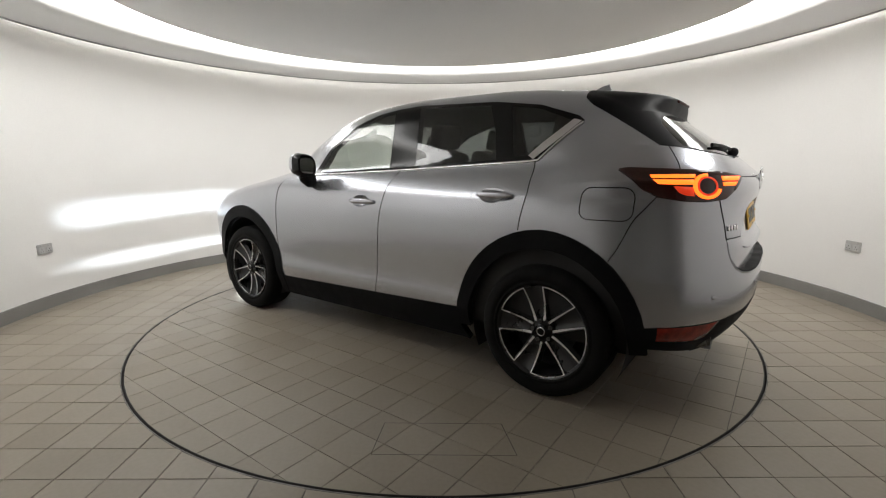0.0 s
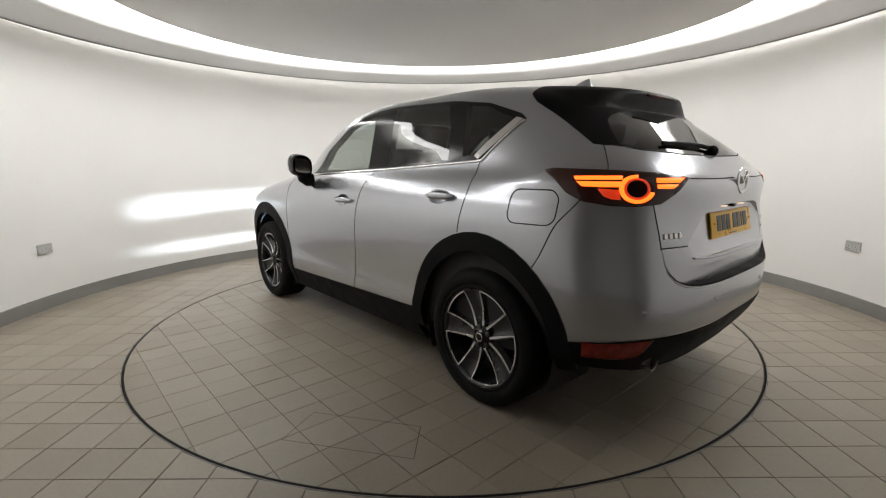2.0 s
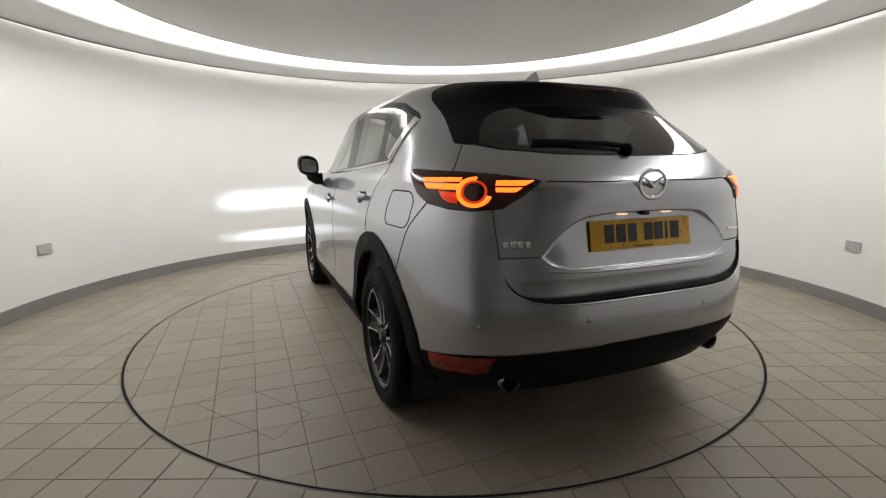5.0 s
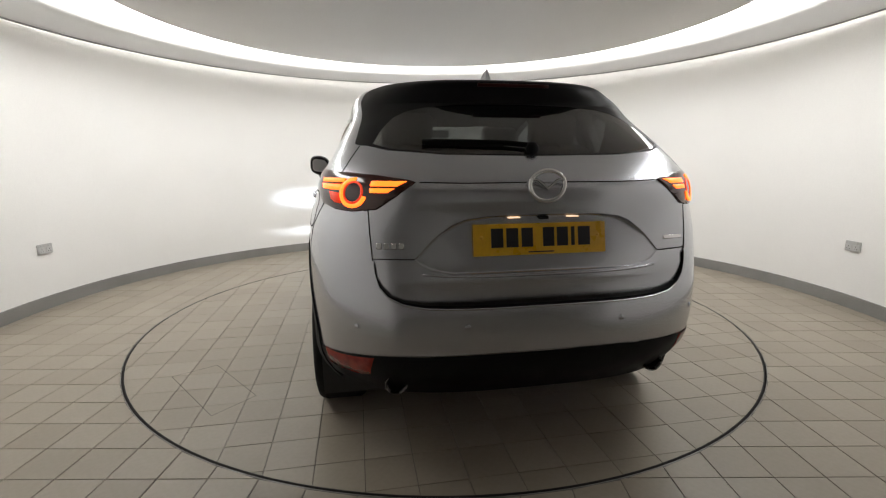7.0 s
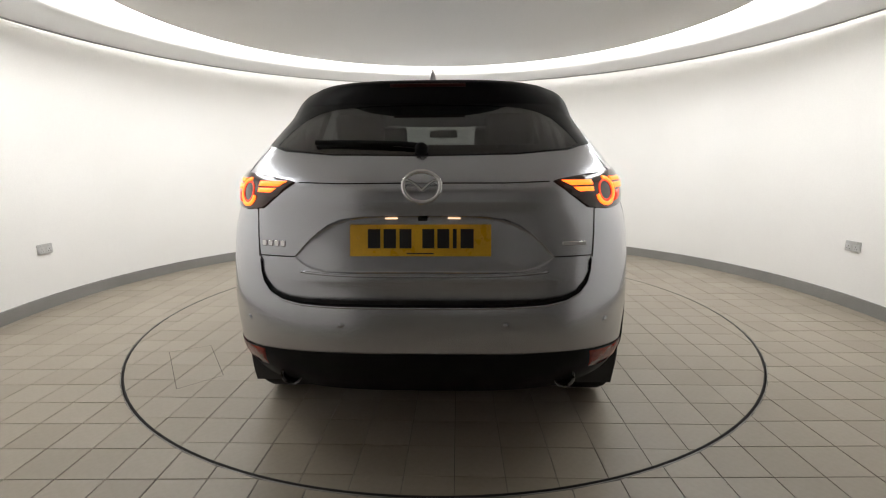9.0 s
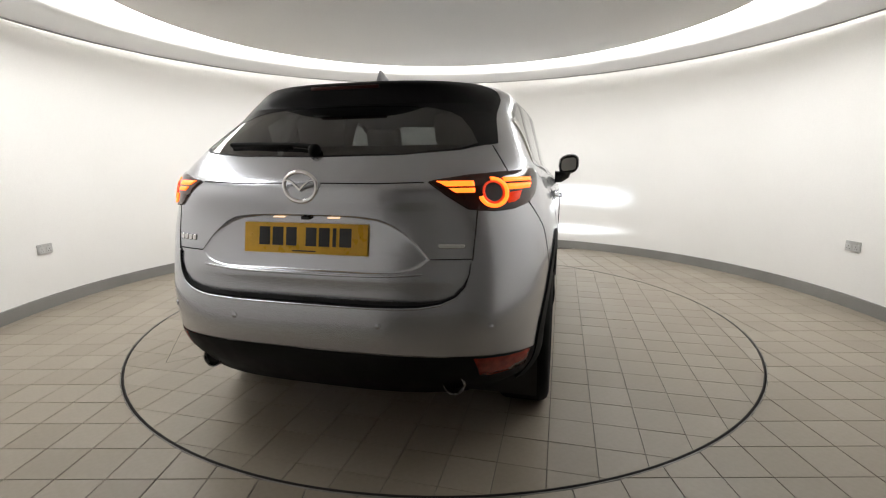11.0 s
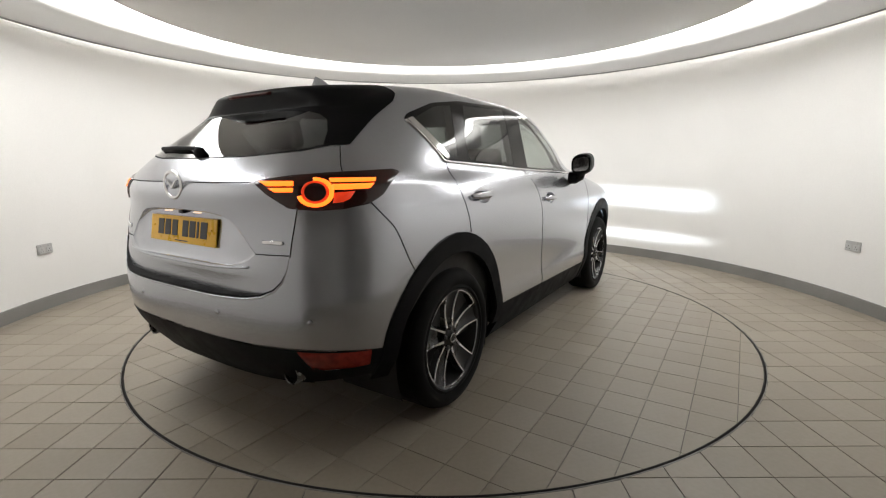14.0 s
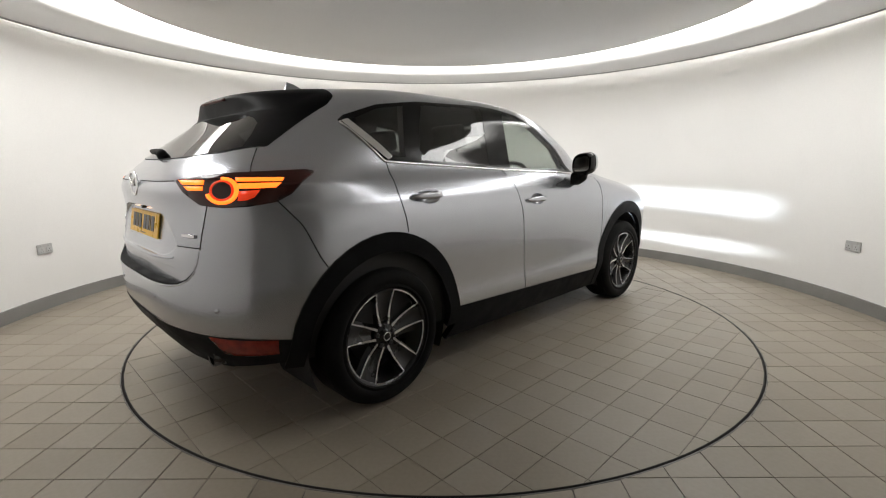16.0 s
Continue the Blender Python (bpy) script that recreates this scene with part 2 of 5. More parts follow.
# ---- room ----
def room():
    cx, cy = ROOM
    kx, ky = CEIL
    top = WALL_H + DEEP + 0.05
    a0, a1 = DOORWAY[1] - 360, DOORWAY[0]
    rim = [(ROOM_R, -0.02), (ROOM_R, top), (ROOM_R + 0.12, top), (ROOM_R + 0.12, -0.02)]
    bm = bmesh.new()
    arc_band(bm, rim + rim[:1], a0, a1, 150)
    head = [(ROOM_R, 2.26), (ROOM_R, top), (ROOM_R + 0.12, top), (ROOM_R + 0.12, 2.26)]
    arc_band(bm, head + head[:1], DOORWAY[0], DOORWAY[1], 24)
    bmesh.ops.remove_doubles(bm, verts=bm.verts[:], dist=0.0005)
    for a in (a0, a1):
        d = Vector((math.cos(radians(a)), math.sin(radians(a)), 0))
        bm.faces.new([bm.verts.new(d * r + Vector((0, 0, h))) for r, h in rim])
    bmesh.ops.recalc_face_normals(bm, faces=bm.faces[:])
    tagged(part("wall_round", bm, WALL_PAINT, loc=(cx, cy, 0), angle=40), "curved warm white painted wall round the turntable", "wall", kind="structure")
    bm = bmesh.new()
    arc_band(bm, [(ROOM_R - 0.002, 0.0), (ROOM_R - 0.014, 0.0), (ROOM_R - 0.014, 0.105), (ROOM_R - 0.011, 0.109), (ROOM_R - 0.002, 0.109)], a0, a1, 150)
    tagged(part("baseboard", bm, TRIM_GREY, loc=(cx, cy, 0), smooth=False), "flat grey curved skirting along the wall's foot", "baseboard", kind="structure")
    # flat outer ceiling ring with a lip, short of the wall by a lit gap
    so, si, z = CEIL_R, RING_OUT, WALL_H
    bm = bmesh.new()
    lathe(bm, [(si, z), (so - 0.03, z), (so - 0.03, z - 0.006), (so, z - 0.006), (so, z + 0.03), (si + 0.02, z + 0.03), (si + 0.02, z + DEEP + 0.004), (si, z + DEEP + 0.004)], 160, closed=True)
    tagged(part("ceiling_outer", bm, CEIL_PAINT, loc=(kx, ky, 0), angle=40), "flat pale ceiling ring with a lit gap at the wall", "ceiling", kind="structure")
    bm = bmesh.new()
    lathe(bm, [(so - 0.030, z - 0.0065), (so - 0.030, z - 0.012), (so + 0.001, z - 0.012), (so + 0.001, z + 0.01)], 160)
    tagged(part("trim", bm, SLOT_TRIM, loc=(kx, ky, 0), angle=40), "thin grey metal trim along the lit gap", "trim", kind="structure")
    # inner ceiling disc
    bm = bmesh.new()
    r = RING_IN
    rings = lathe(bm, [(0.02, z), (0.8, z), (1.6, z), (r - 0.004, z), (r, z + 0.004), (r, z + DEEP + 0.004), (r - 0.03, z + DEEP + 0.004), (0.02, z + DEEP + 0.004)], 160)
    bm.faces.new(rings[0])
    tagged(part("ceiling_inner", bm, CEIL_PAINT, loc=(kx, ky, 0), angle=40), "flat round inner ceiling inside the light ring", "ceiling", kind="structure")
    # upper slab that closes the room
    bm = bmesh.new()
    rings = lathe(bm, [(0.02, top), (ROOM_R + 0.14, top)], 96)
    bm.faces.new(rings[0])
    tagged(part("ceiling_slab", bm, CEIL_PAINT, loc=(cx, cy, 0)), "plain slab above the light ring", "ceiling", kind="structure")
    # luminous ring, and the strip hidden above the ceiling's outer edge
    bm = bmesh.new()
    arc_band(bm, [(RING_IN - 0.012, z + DEEP), (RING_OUT + 0.012, z + DEEP)], LIT[0], LIT[1], 140)
    tagged(part("ring_light", bm, RING_GLOW, loc=(kx, ky, 0)), "bright white luminous ring let into the ceiling", "ceiling light")
    # unseen panel added where the ring stays unlit, to keep the car's rear dim
    bm = bmesh.new()
    arc_band(bm, [(RING_IN - 0.012, z + 0.006), (RING_OUT + 0.012, z + 0.006)], LIT[1], LIT[0] + 360, 60)
    tagged(part("ceiling_infill", bm, CEIL_PAINT, loc=(kx, ky, 0)), "plain ceiling between the light ring's ends over the entrance", "ceiling", kind="structure")
    bm = bmesh.new()
    arc_band(bm, [(so - 0.06, z + 0.033), (so - 0.06, z + 0.060)], -40, 220, 130)
    tagged(part("slot_light", bm, SLOT_GLOW, loc=(kx, ky, 0)), "thin white light strip hidden above the ceiling's edge", "ceiling light")


def entrance():
    """Unseen passage added behind the doorway, where the camera stands; greys the car's reflections."""
    xl, xr, y0, y1, h = -0.82, 1.62, -3.06, -4.60, 2.40
    mid, wide = (xl + xr) / 2, xr - xl
    for name, size, at, label in (("wall_passage_1", (0.10, -3.33 - y1, h), (xl - 0.05, (y1 - 3.33) / 2, h / 2 - 0.02), "plain pale side wall of the entrance passage"),
                                  ("wall_passage_2", (0.10, y0 - y1, h), (xr + 0.05, (y0 + y1) / 2, h / 2 - 0.02), "plain pale side wall of the entrance passage"),
                                  ("wall_passage_3", (wide + 0.2, 0.10, h), (mid, y1 - 0.05, h / 2 - 0.02), "plain pale end wall of the entrance passage"),
                                  ("ceiling_passage", (wide + 0.2, -3.40 - y1, 0.08), (mid, (y1 - 3.40) / 2, h + 0.03), "plain ceiling of the entrance passage")):
        bm = bmesh.new()
        box(bm, size, at)
        tagged(part(name, bm, PASSAGE_PAINT, smooth=False), label, name.split("_")[0], kind="structure")


def clip_poly(poly, nx, ny, d):
    """Keep the part of a polygon where nx*x + ny*y <= d."""
    out = []
    for (x0, y0), (x1, y1) in zip(poly, poly[1:] + poly[:1]):
        a, b = nx * x0 + ny * y0 - d, nx * x1 + ny * y1 - d
        if a <= 0:
            out.append((x0, y0))
        if (a < 0) != (b < 0) and a != b:
            s = a / (a - b)
            out.append((x0 + s * (x1 - x0), y0 + s * (y1 - y0)))
    return out


def tile_mesh(bm, poly, top, height=0.012, bev=0.0012):
    """A tile with a chamfered rim."""
    n = len(poly)
    cx, cy = sum(p[0] for p in poly) / n, sum(p[1] for p in poly) / n
    def shrink(p, k):
        d = Vector((p[0] - cx, p[1] - cy))
        return d * max(0.0, 1 - k / max(d.length, 1e-4)) + Vector((cx, cy))
    lo = [bm.verts.new((p[0], p[1], top - height)) for p in poly]
    mid = [bm.verts.new((p[0], p[1], top - bev)) for p in poly]
    hi = [bm.verts.new((*shrink(p, bev * 1.4), top)) for p in poly]
    for a, b in ((lo, mid), (mid, hi)):
        for i in range(n):
            j = (i + 1) % n
            bm.faces.new((a[i], a[j], b[j], b[i]))
    bm.faces.new(hi)


def area(poly):
    return abs(sum(a[0] * b[1] - b[0] * a[1] for a, b in zip(poly, poly[1:] + poly[:1]))) / 2


def tile_field(base, material, x0, y0, pitch, inside, clip, near, gap):
    """Lay tiles on a grid: whole ones near the camera share one mesh, the rest are joined."""
    rnd = random.Random(5)
    h = pitch / 2 - gap / 2
    square = [(-h, -h), (h, -h), (h, h), (-h, h)]
    bm = bmesh.new()
    tile_mesh(bm, square, 0.0)
    me = bpy.data.meshes.new("tile")
    bm.to_mesh(me)
    bm.free()
    me.materials.append(material)
    rest = bmesh.new()
    cells = []
    for i in range(-24, 25):
        for j in range(-24, 25):
            c = (x0 + (i + 0.5) * pitch, y0 + (j + 0.5) * pitch)
            if inside(c):
                cells.append((near(c), c))
    cells.sort()
    made = 0
    for _, c in cells:
        poly = [(c[0] + a, c[1] + b) for a, b in square]
        cut = clip(poly, c)
        dz = rnd.uniform(-0.0007, 0.0007)
        if len(cut) < 3 or area(cut) < 1e-4:
            continue
        if made < 290:
            made += 1
            if len(cut) == 4 and abs(area(cut) - area(poly)) < 1e-7:
                ob = new("tile", me)
                ob.location = (c[0], c[1], dz)
                ob.rotation_euler = (rnd.uniform(-0.002, 0.002), rnd.uniform(-0.002, 0.002), 0)
                ob.parent = base
            else:
                bm = bmesh.new()
                tile_mesh(bm, [(a - c[0], b - c[1]) for a, b in cut], 0.0)
                part("tile", bm, material, base, smooth=False, loc=(c[0], c[1], dz))
        else:
            tile_mesh(rest, cut, dz)
    ob = part("tiles_far", rest, material, base, smooth=False)
    tagged(ob, kind="stuff")


def floors():
    bm = bmesh.new()
    lathe(bm, [(TABLE_R + 0.005, -0.30), (TABLE_R + 0.005, -0.0045), (3.2, -0.0045), (6.2, -0.0045)], 144)
    floor = tagged(part("floor", bm, GROUT, smooth=False), "beige square ceramic floor tiles with dark joints", "floor", kind="structure")
    bm = bmesh.new()
    lathe(bm, [(TABLE_R + 0.005, -0.02), (TABLE_R + 0.005, 0.0012), (TABLE_R + 0.0085, 0.0012), (TABLE_R + 0.0085, -0.02)], 144)
    part("edge_strip", bm, STEEL, floor, "thin steel edge strip round the turntable", angle=40)
    bm = bmesh.new()
    rings = lathe(bm, [(0.1, -0.29), (TABLE_R + 0.05, -0.29)], 64)
    bm.faces.new(rings[0])
    part("pit", bm, GAP_DARK, floor)

    table = new("turntable")
    tagged(table, "round tiled turntable with a dark rim gap, turning slowly", "turntable")
    bm = bmesh.new()
    rings = lathe(bm, [(0.05, -0.0045), (1.2, -0.0045), (TABLE_R - 0.006, -0.0045), (TABLE_R - 0.006, -0.12)], 144)
    bm.faces.new(rings[0])
    part("disc", bm, GROUT, table, smooth=False)
    bm = bmesh.new()
    lathe(bm, [(TABLE_R - 0.009, -0.01), (TABLE_R - 0.009, 0.001), (TABLE_R - 0.004, 0.001), (TABLE_R - 0.004, -0.05)], 144)
    part("rim", bm, GAP_DARK, table, "dark worn metal rim", angle=40)

    rr, rt = TABLE_R + 0.0095, TABLE_R - 0.010

    def clip_out(poly, c):
        d = math.hypot(*c)
        if d - 0.16 > rr:
            return poly
        return clip_poly(poly, -c[0] / d, -c[1] / d, -rr)

    def clip_in(poly, c):
        d = math.hypot(*c)
        if d + 0.16 < rt:
            return poly
        return clip_poly(poly, c[0] / d, c[1] / d, rt - 0.001)

    tile_field(floor, TILE, -0.519, -2.147, PITCH_T,
               lambda c: math.hypot(*c) > TABLE_R - 0.13 and (math.hypot(c[0] - ROOM[0], c[1] - ROOM[1]) < ROOM_R + 0.15 or (-0.8 < c[0] < 1.6 and -4.5 < c[1] < -3)),
               clip_out, lambda c: math.hypot(c[0], c[1] + 3.7), 0.0034)
    tile_field(table, TILE_T, -1.933, -0.112, 0.2012,
               lambda c: math.hypot(*c) < TABLE_R + 0.13,
               clip_in, lambda c: math.hypot(c[0] + 0.9, c[1] * 0.8), 0.0024)
    # cut outline of a hatch in the turntable's tiles
    bm = bmesh.new()
    hatch = [(-0.812, 1.573), (-0.935, 1.788), (-1.442, 1.430), (-1.267, 1.255)]
    for a, b in zip(hatch, hatch[1:] + hatch[:1]):
        a, b = Vector((*a, 0.0009)), Vector((*b, 0.0009))
        d = (b - a).normalized()
        s = Vector((-d.y, d.x, 0)) * 0.0016
        bm.faces.new([bm.verts.new(p) for p in (a - s, b - s, b + s, a + s)])
    part("hatch_joint", bm, GROUT, table, "dark cut outline of a hatch", smooth=False)
    return table


def sockets():
    """Double power sockets on the wall."""
    for p in (Vector((-3.451, 0.156, 0.518)), Vector((3.446, 0.066, 0.521))):
        z = p.z
        d = Vector((p.x - ROOM[0], p.y - ROOM[1], 0)).normalized()
        q = Vector((ROOM[0], ROOM[1], z)) + d * (ROOM_R - 0.001)
        base = new("power_socket")
        base.matrix_world = Matrix.Translation(q) @ (-d).to_track_quat("Y", "Z").to_matrix().to_4x4()
        tagged(base, "small grey double power socket on the white wall", "power socket", "wall sockets")
        bm = bmesh.new()
        box(bm, (0.146, 0.010, 0.086), (0, 0.005, 0), bevel=0.004)
        part("plate", bm, SOCKET_GREY, base, angle=40)
        for sx in (-0.036, 0.036):
            bm = bmesh.new()
            box(bm, (0.052, 0.004, 0.05), (sx, 0.0115, -0.008), bevel=0.002)
            ins = part("outlet", bm, SOCKET_WHITE, base, angle=40)
            for hx, hz, w, h in ((0, 0.008, 0.005, 0.010), (-0.011, -0.012, 0.008, 0.005), (0.011, -0.012, 0.008, 0.005)):
                bm = bmesh.new()
                box(bm, (w, 0.002, h), (sx + hx, 0.0138, hz - 0.008))
                part("slot", bm, GAP_DARK, ins, smooth=False)
            bm = bmesh.new()
            box(bm, (0.012, 0.007, 0.016), (sx, 0.012, 0.030), bevel=0.002)
            part("switch", bm, SOCKET_WHITE, base, angle=40)


room()
entrance()
TABLE = floors()
sockets()


# ---- the car: x forward from the rear axle, y to its left, z up from the ground ----
# outline at each height: rear end, front end, half width, corner sharpness
REAR_X = curve1([(0.20, -0.70), (0.30, -0.74), (0.38, -0.80), (0.46, -0.850), (0.52, -0.874), (0.60, -0.885), (0.68, -0.886), (0.75, -0.878), (0.85, -0.866),
                 (0.95, -0.854), (1.02, -0.848), (1.08, -0.846), (1.105, -0.838), (1.135, -0.815), (1.18, -0.765),
                 (1.218, -0.717), (1.440, -0.428), (1.50, -0.365), (1.55, -0.295), (1.58, -0.225), (1.60, -0.13), (1.62, 0.02), (1.638, 0.22), (1.650, 0.42), (1.656, 0.55)])
FRONT_X = curve1([(0.20, 3.42), (0.30, 3.47), (0.45, 3.53), (0.60, 3.56), (0.75, 3.56), (0.87, 3.51), (0.93, 3.42), (0.98, 3.29), (1.03, 3.08), (1.07, 2.86), (1.10, 2.70),
                  (1.125, 2.58), (1.16, 2.49), (1.20, 2.42), (1.30, 2.29), (1.40, 2.13), (1.50, 1.94), (1.55, 1.82), (1.59, 1.68), (1.62, 1.49), (1.64, 1.22), (1.652, 0.90), (1.656, 0.74)])
# how far the tailgate lies inside the bumper's line
GATE_IN = curve1([(0.60, 0.040), (0.70, 0.040), (0.75, 0.034), (0.79, 0.020), (0.805, 0.014), (0.82, 0.018), (0.87, 0.026), (0.95, 0.026), (1.02, 0.014), (1.07, 0.002), (1.10, 0.0), (1.7, 0.0)])
HALF_W = curve1([(0.20, 0.83), (0.26, 0.86), (0.34, 0.893), (0.39, 0.908), (0.43, 0.911), (0.52, 0.904), (0.60, 0.907), (0.72, 0.914), (0.84, 0.918), (0.92, 0.915), (0.98, 0.905), (1.02, 0.894),
                 (1.05, 0.881), (1.08, 0.864), (1.11, 0.843), (1.14, 0.815), (1.165, 0.799), (1.20, 0.784), (1.30, 0.750), (1.40, 0.718), (1.50, 0.690), (1.535, 0.677), (1.56, 0.660), (1.59, 0.622),
                 (1.62, 0.552), (1.64, 0.455), (1.652, 0.28), (1.656, 0.08)])
# rear wings stand out beyond the glasshouse
HAUNCH = curve1([(0.2, 0.0), (1.03, 0.0), (1.08, 0.015), (1.12, 0.036), (1.16, 0.052), (1.20, 0.044), (1.30, 0.020), (1.42, 0.0), (1.7, 0.0)])
N_REAR = curve1([(0.2, 3.0), (0.5, 3.3), (0.8, 3.3), (1.0, 3.25), (1.1, 3.3), (1.2, 3.9), (1.43, 4.1), (1.55, 3.6), (1.60, 3.0), (1.65, 2.4)])
# roof spoiler: how far the lip stands out behind
LIP = curve1([(1.2, 0.0), (1.447, 0.0), (1.46, 0.012), (1.50, 0.065), (1.53, 0.108), (1.55, 0.136), (1.558, 0.138), (1.566, 0.126), (1.58, 0.085), (1.595, 0.040), (1.61, 0.010), (1.622, 0.0), (1.7, 0.0)])
N_FRONT = curve1([(0.2, 3.6), (0.7, 3.8), (1.0, 3.3), (1.15, 3.0), (1.4, 3.0), (1.6, 2.6), (1.65, 2.3)])
TAPER_R = curve1([(0.2, 0.035), (0.6, 0.03), (0.9, 0.05), (1.1, 0.06), (1.2, 0.07), (1.4, 0.075), (1.6, 0.08)])
TAPER_F = curve1([(0.2, 0.03), (0.9, 0.03), (1.1, 0.09), (1.25, 0.03), (1.6, 0.02)])


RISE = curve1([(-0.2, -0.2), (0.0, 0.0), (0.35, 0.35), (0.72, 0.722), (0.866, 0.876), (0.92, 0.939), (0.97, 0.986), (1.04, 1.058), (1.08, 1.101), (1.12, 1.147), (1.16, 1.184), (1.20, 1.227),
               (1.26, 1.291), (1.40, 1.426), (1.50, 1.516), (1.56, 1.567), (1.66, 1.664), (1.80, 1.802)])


def spans(z):
    xr, xf = REAR_X(z), FRONT_X(z)
    k = min(1.0, (xf - xr) / 2.6)
    return xr, xf, 0.80 * k, 0.95 * k


def girth(x, z):
    w = HALF_W(z)
    if z > 1.1 and x > 0.0:
        k, h = min(1.0, x / 1.5), min(1.0, (z - 1.1) / 0.45)
        w *= 1 + 0.035 * h * h * (3 - 2 * h) * k * k * (3 - 2 * k)
    if x < 0.1:
        k = min(1.0, (0.1 - x) / 0.45)
        w += HAUNCH(z) * k * k * (3 - 2 * k)
    if x < 0.5:
        w *= 1 - TAPER_R(z) * ((0.5 - x) / 1.3) ** 2
    if x > 1.9:
        w *= 1 - TAPER_F(z) * ((x - 1.9) / 1.6) ** 2
    return w


def side_y(x, z):
    """Half width of the body at x and height z."""
    xr, xf, lr, lf = spans(z)
    w = girth(x, z)
    if x < xr + lr:
        u, n = min(1.0, (xr + lr - x) / lr), N_REAR(z)
        return w * (1 - u**n) ** (1 / n)
    if x > xf - lf:
        u, n = min(1.0, (x - xf + lf) / lf), N_FRONT(z)
        return w * (1 - u**n) ** (1 / n)
    return w


def rear_x(y, z):
    """Rear face's x at the half width y and height z."""
    xr, _, lr, _ = spans(z)
    a, b = xr, xr + lr
    for _ in range(40):
        c = (a + b) / 2
        if side_y(c, z) < abs(y):
            a = c
        else:
            b = c
    return b


def gate_in(y, z):
    return GATE_IN(z) * max(0.0 if z > 0.86 else 0.35, 1 - (abs(y) / 0.64) ** 4)


def gate_x(y, z):
    """The tailgate's x."""
    return rear_x(y, z) + gate_in(y, z)


def corner_xy(q, z):
    """The point of the outline at height z with x + y = q, round the rear corner."""
    xr, _, lr, _ = spans(z)
    a, b = xr, xr + lr + 0.6
    for _ in range(44):
        c = (a + b) / 2
        if c + side_y(c, z) < q:
            a = c
        else:
            b = c
    return b, side_y(b, z)


def outline(z, inset=0.0, mr=40, ms=34, mf=26):
    xr, xf, lr, lf = spans(z)
    xr, xf = xr + inset, xf - inset
    pts = []
    nr, nf = N_REAR(z), N_FRONT(z)
    for i in range(mr):
        a = math.pi / 2 * (i / mr) ** 0.92
        x = xr + lr * (1 - math.cos(a) ** (2 / nr))
        y = (girth(x, z) - inset) * math.sin(a) ** (2 / nr)
        pts.append((x - LIP(z) * max(0.0, 1 - (y / 0.56) ** 3), y))
    for i in range(ms + 1):
        x = xr + lr + (xf - lf - xr - lr) * i / ms
        pts.append((x, girth(x, z) - inset))
    for i in range(1, mf + 1):
        a = math.pi / 2 * (1 - i / mf)
        x = xf - lf * (1 - math.cos(a) ** (2 / nf))
        pts.append((x, (girth(x, z) - inset) * math.sin(a) ** (2 / nf)))
    return pts


def loft(inset=0.0, levels=None, mr=40, ms=34, mf=26):
    bm = bmesh.new()
    rings = []
    for z in levels:
        h = outline(z, inset, mr, ms, mf)
        full = [(x, y) for x, y in h] + [(x, -y) for x, y in h[-2:0:-1]]
        rings.append([bm.verts.new((x, y, z)) for x, y in full])
    n = len(rings[0])
    for a, b in zip(rings, rings[1:]):
        for i in range(n):
            j = (i + 1) % n
            bm.faces.new((a[j], a[i], b[i], b[j]))
    bm.faces.new(rings[-1][::-1])
    return bm


LEVELS = ([0.20, 0.24, 0.28] + [0.32 + 0.04 * i for i in range(9)] + [0.665, 0.69, 0.715] + [0.75 + 0.03 * i for i in range(9)] + [1.01, 1.025, 1.037, 1.05, 1.063, 1.076, 1.088]
          + [1.10, 1.115, 1.13, 1.145] + [1.17 + 0.03 * i for i in range(9)] + [1.43, 1.44, 1.447, 1.4495, 1.452, 1.456, 1.465, 1.475, 1.4875, 1.50, 1.515, 1.53, 1.54, 1.55, 1.56, 1.57, 1.58, 1.588, 1.595, 1.608, 1.62, 1.631, 1.64, 1.647, 1.652, 1.656])
AX, AY, AZ = Vector((1, 0, 0)), Vector((0, 1, 0)), Vector((0, 0, 1))


def cut(bm, poly, U, V, where, tag, keep=None):
    """Cut a convex outline, seen along U and V, into the faces that pass `where`; they get the tag."""
    us, vs = [p[0] for p in poly], [p[1] for p in poly]
    a = sum(p[0] * q[1] - q[0] * p[1] for p, q in zip(poly, poly[1:] + poly[:1]))
    if a < 0:
        poly = poly[::-1]
    cand = []
    for f in bm.faces:
        uu, vv = [v.co.dot(U) for v in f.verts], [v.co.dot(V) for v in f.verts]
        if max(uu) < min(us) or min(uu) > max(us) or max(vv) < min(vs) or min(vv) > max(vs):
            continue
        if where(f.calc_center_median()) and (keep is None or f.material_index in keep):
            cand.append(f)
    for p, q in zip(poly, poly[1:] + poly[:1]):
        nx, ny = q[1] - p[1], p[0] - q[0]
        no = U * (nx / U.length_squared) + V * (ny / V.length_squared)
        co = U * (p[0] / U.length_squared) + V * (p[1] / V.length_squared)
        no = (U * nx / U.length + V * ny / V.length) if abs(U.length - 1) < 1e-6 else U * nx + V * ny
        geom = list({e for f in cand for e in f.edges}) + list({v for f in cand for v in f.verts}) + cand
        r = bmesh.ops.bisect_plane(bm, geom=geom, plane_co=co, plane_no=no, dist=1e-5)
        cand = [g for g in r["geom"] if isinstance(g, bmesh.types.BMFace) and g.is_valid and (g.calc_center_median() - co).dot(no) < 0]
        cand = list(dict.fromkeys(cand))
    for f in cand:
        f.material_index = tag
    return cand


def circle_poly(cx, cz, r, n=40, sz=1.0):
    return [(cx + r * math.cos(2 * math.pi * i / n), cz + r * sz * math.sin(2 * math.pi * i / n)) for i in range(n)]


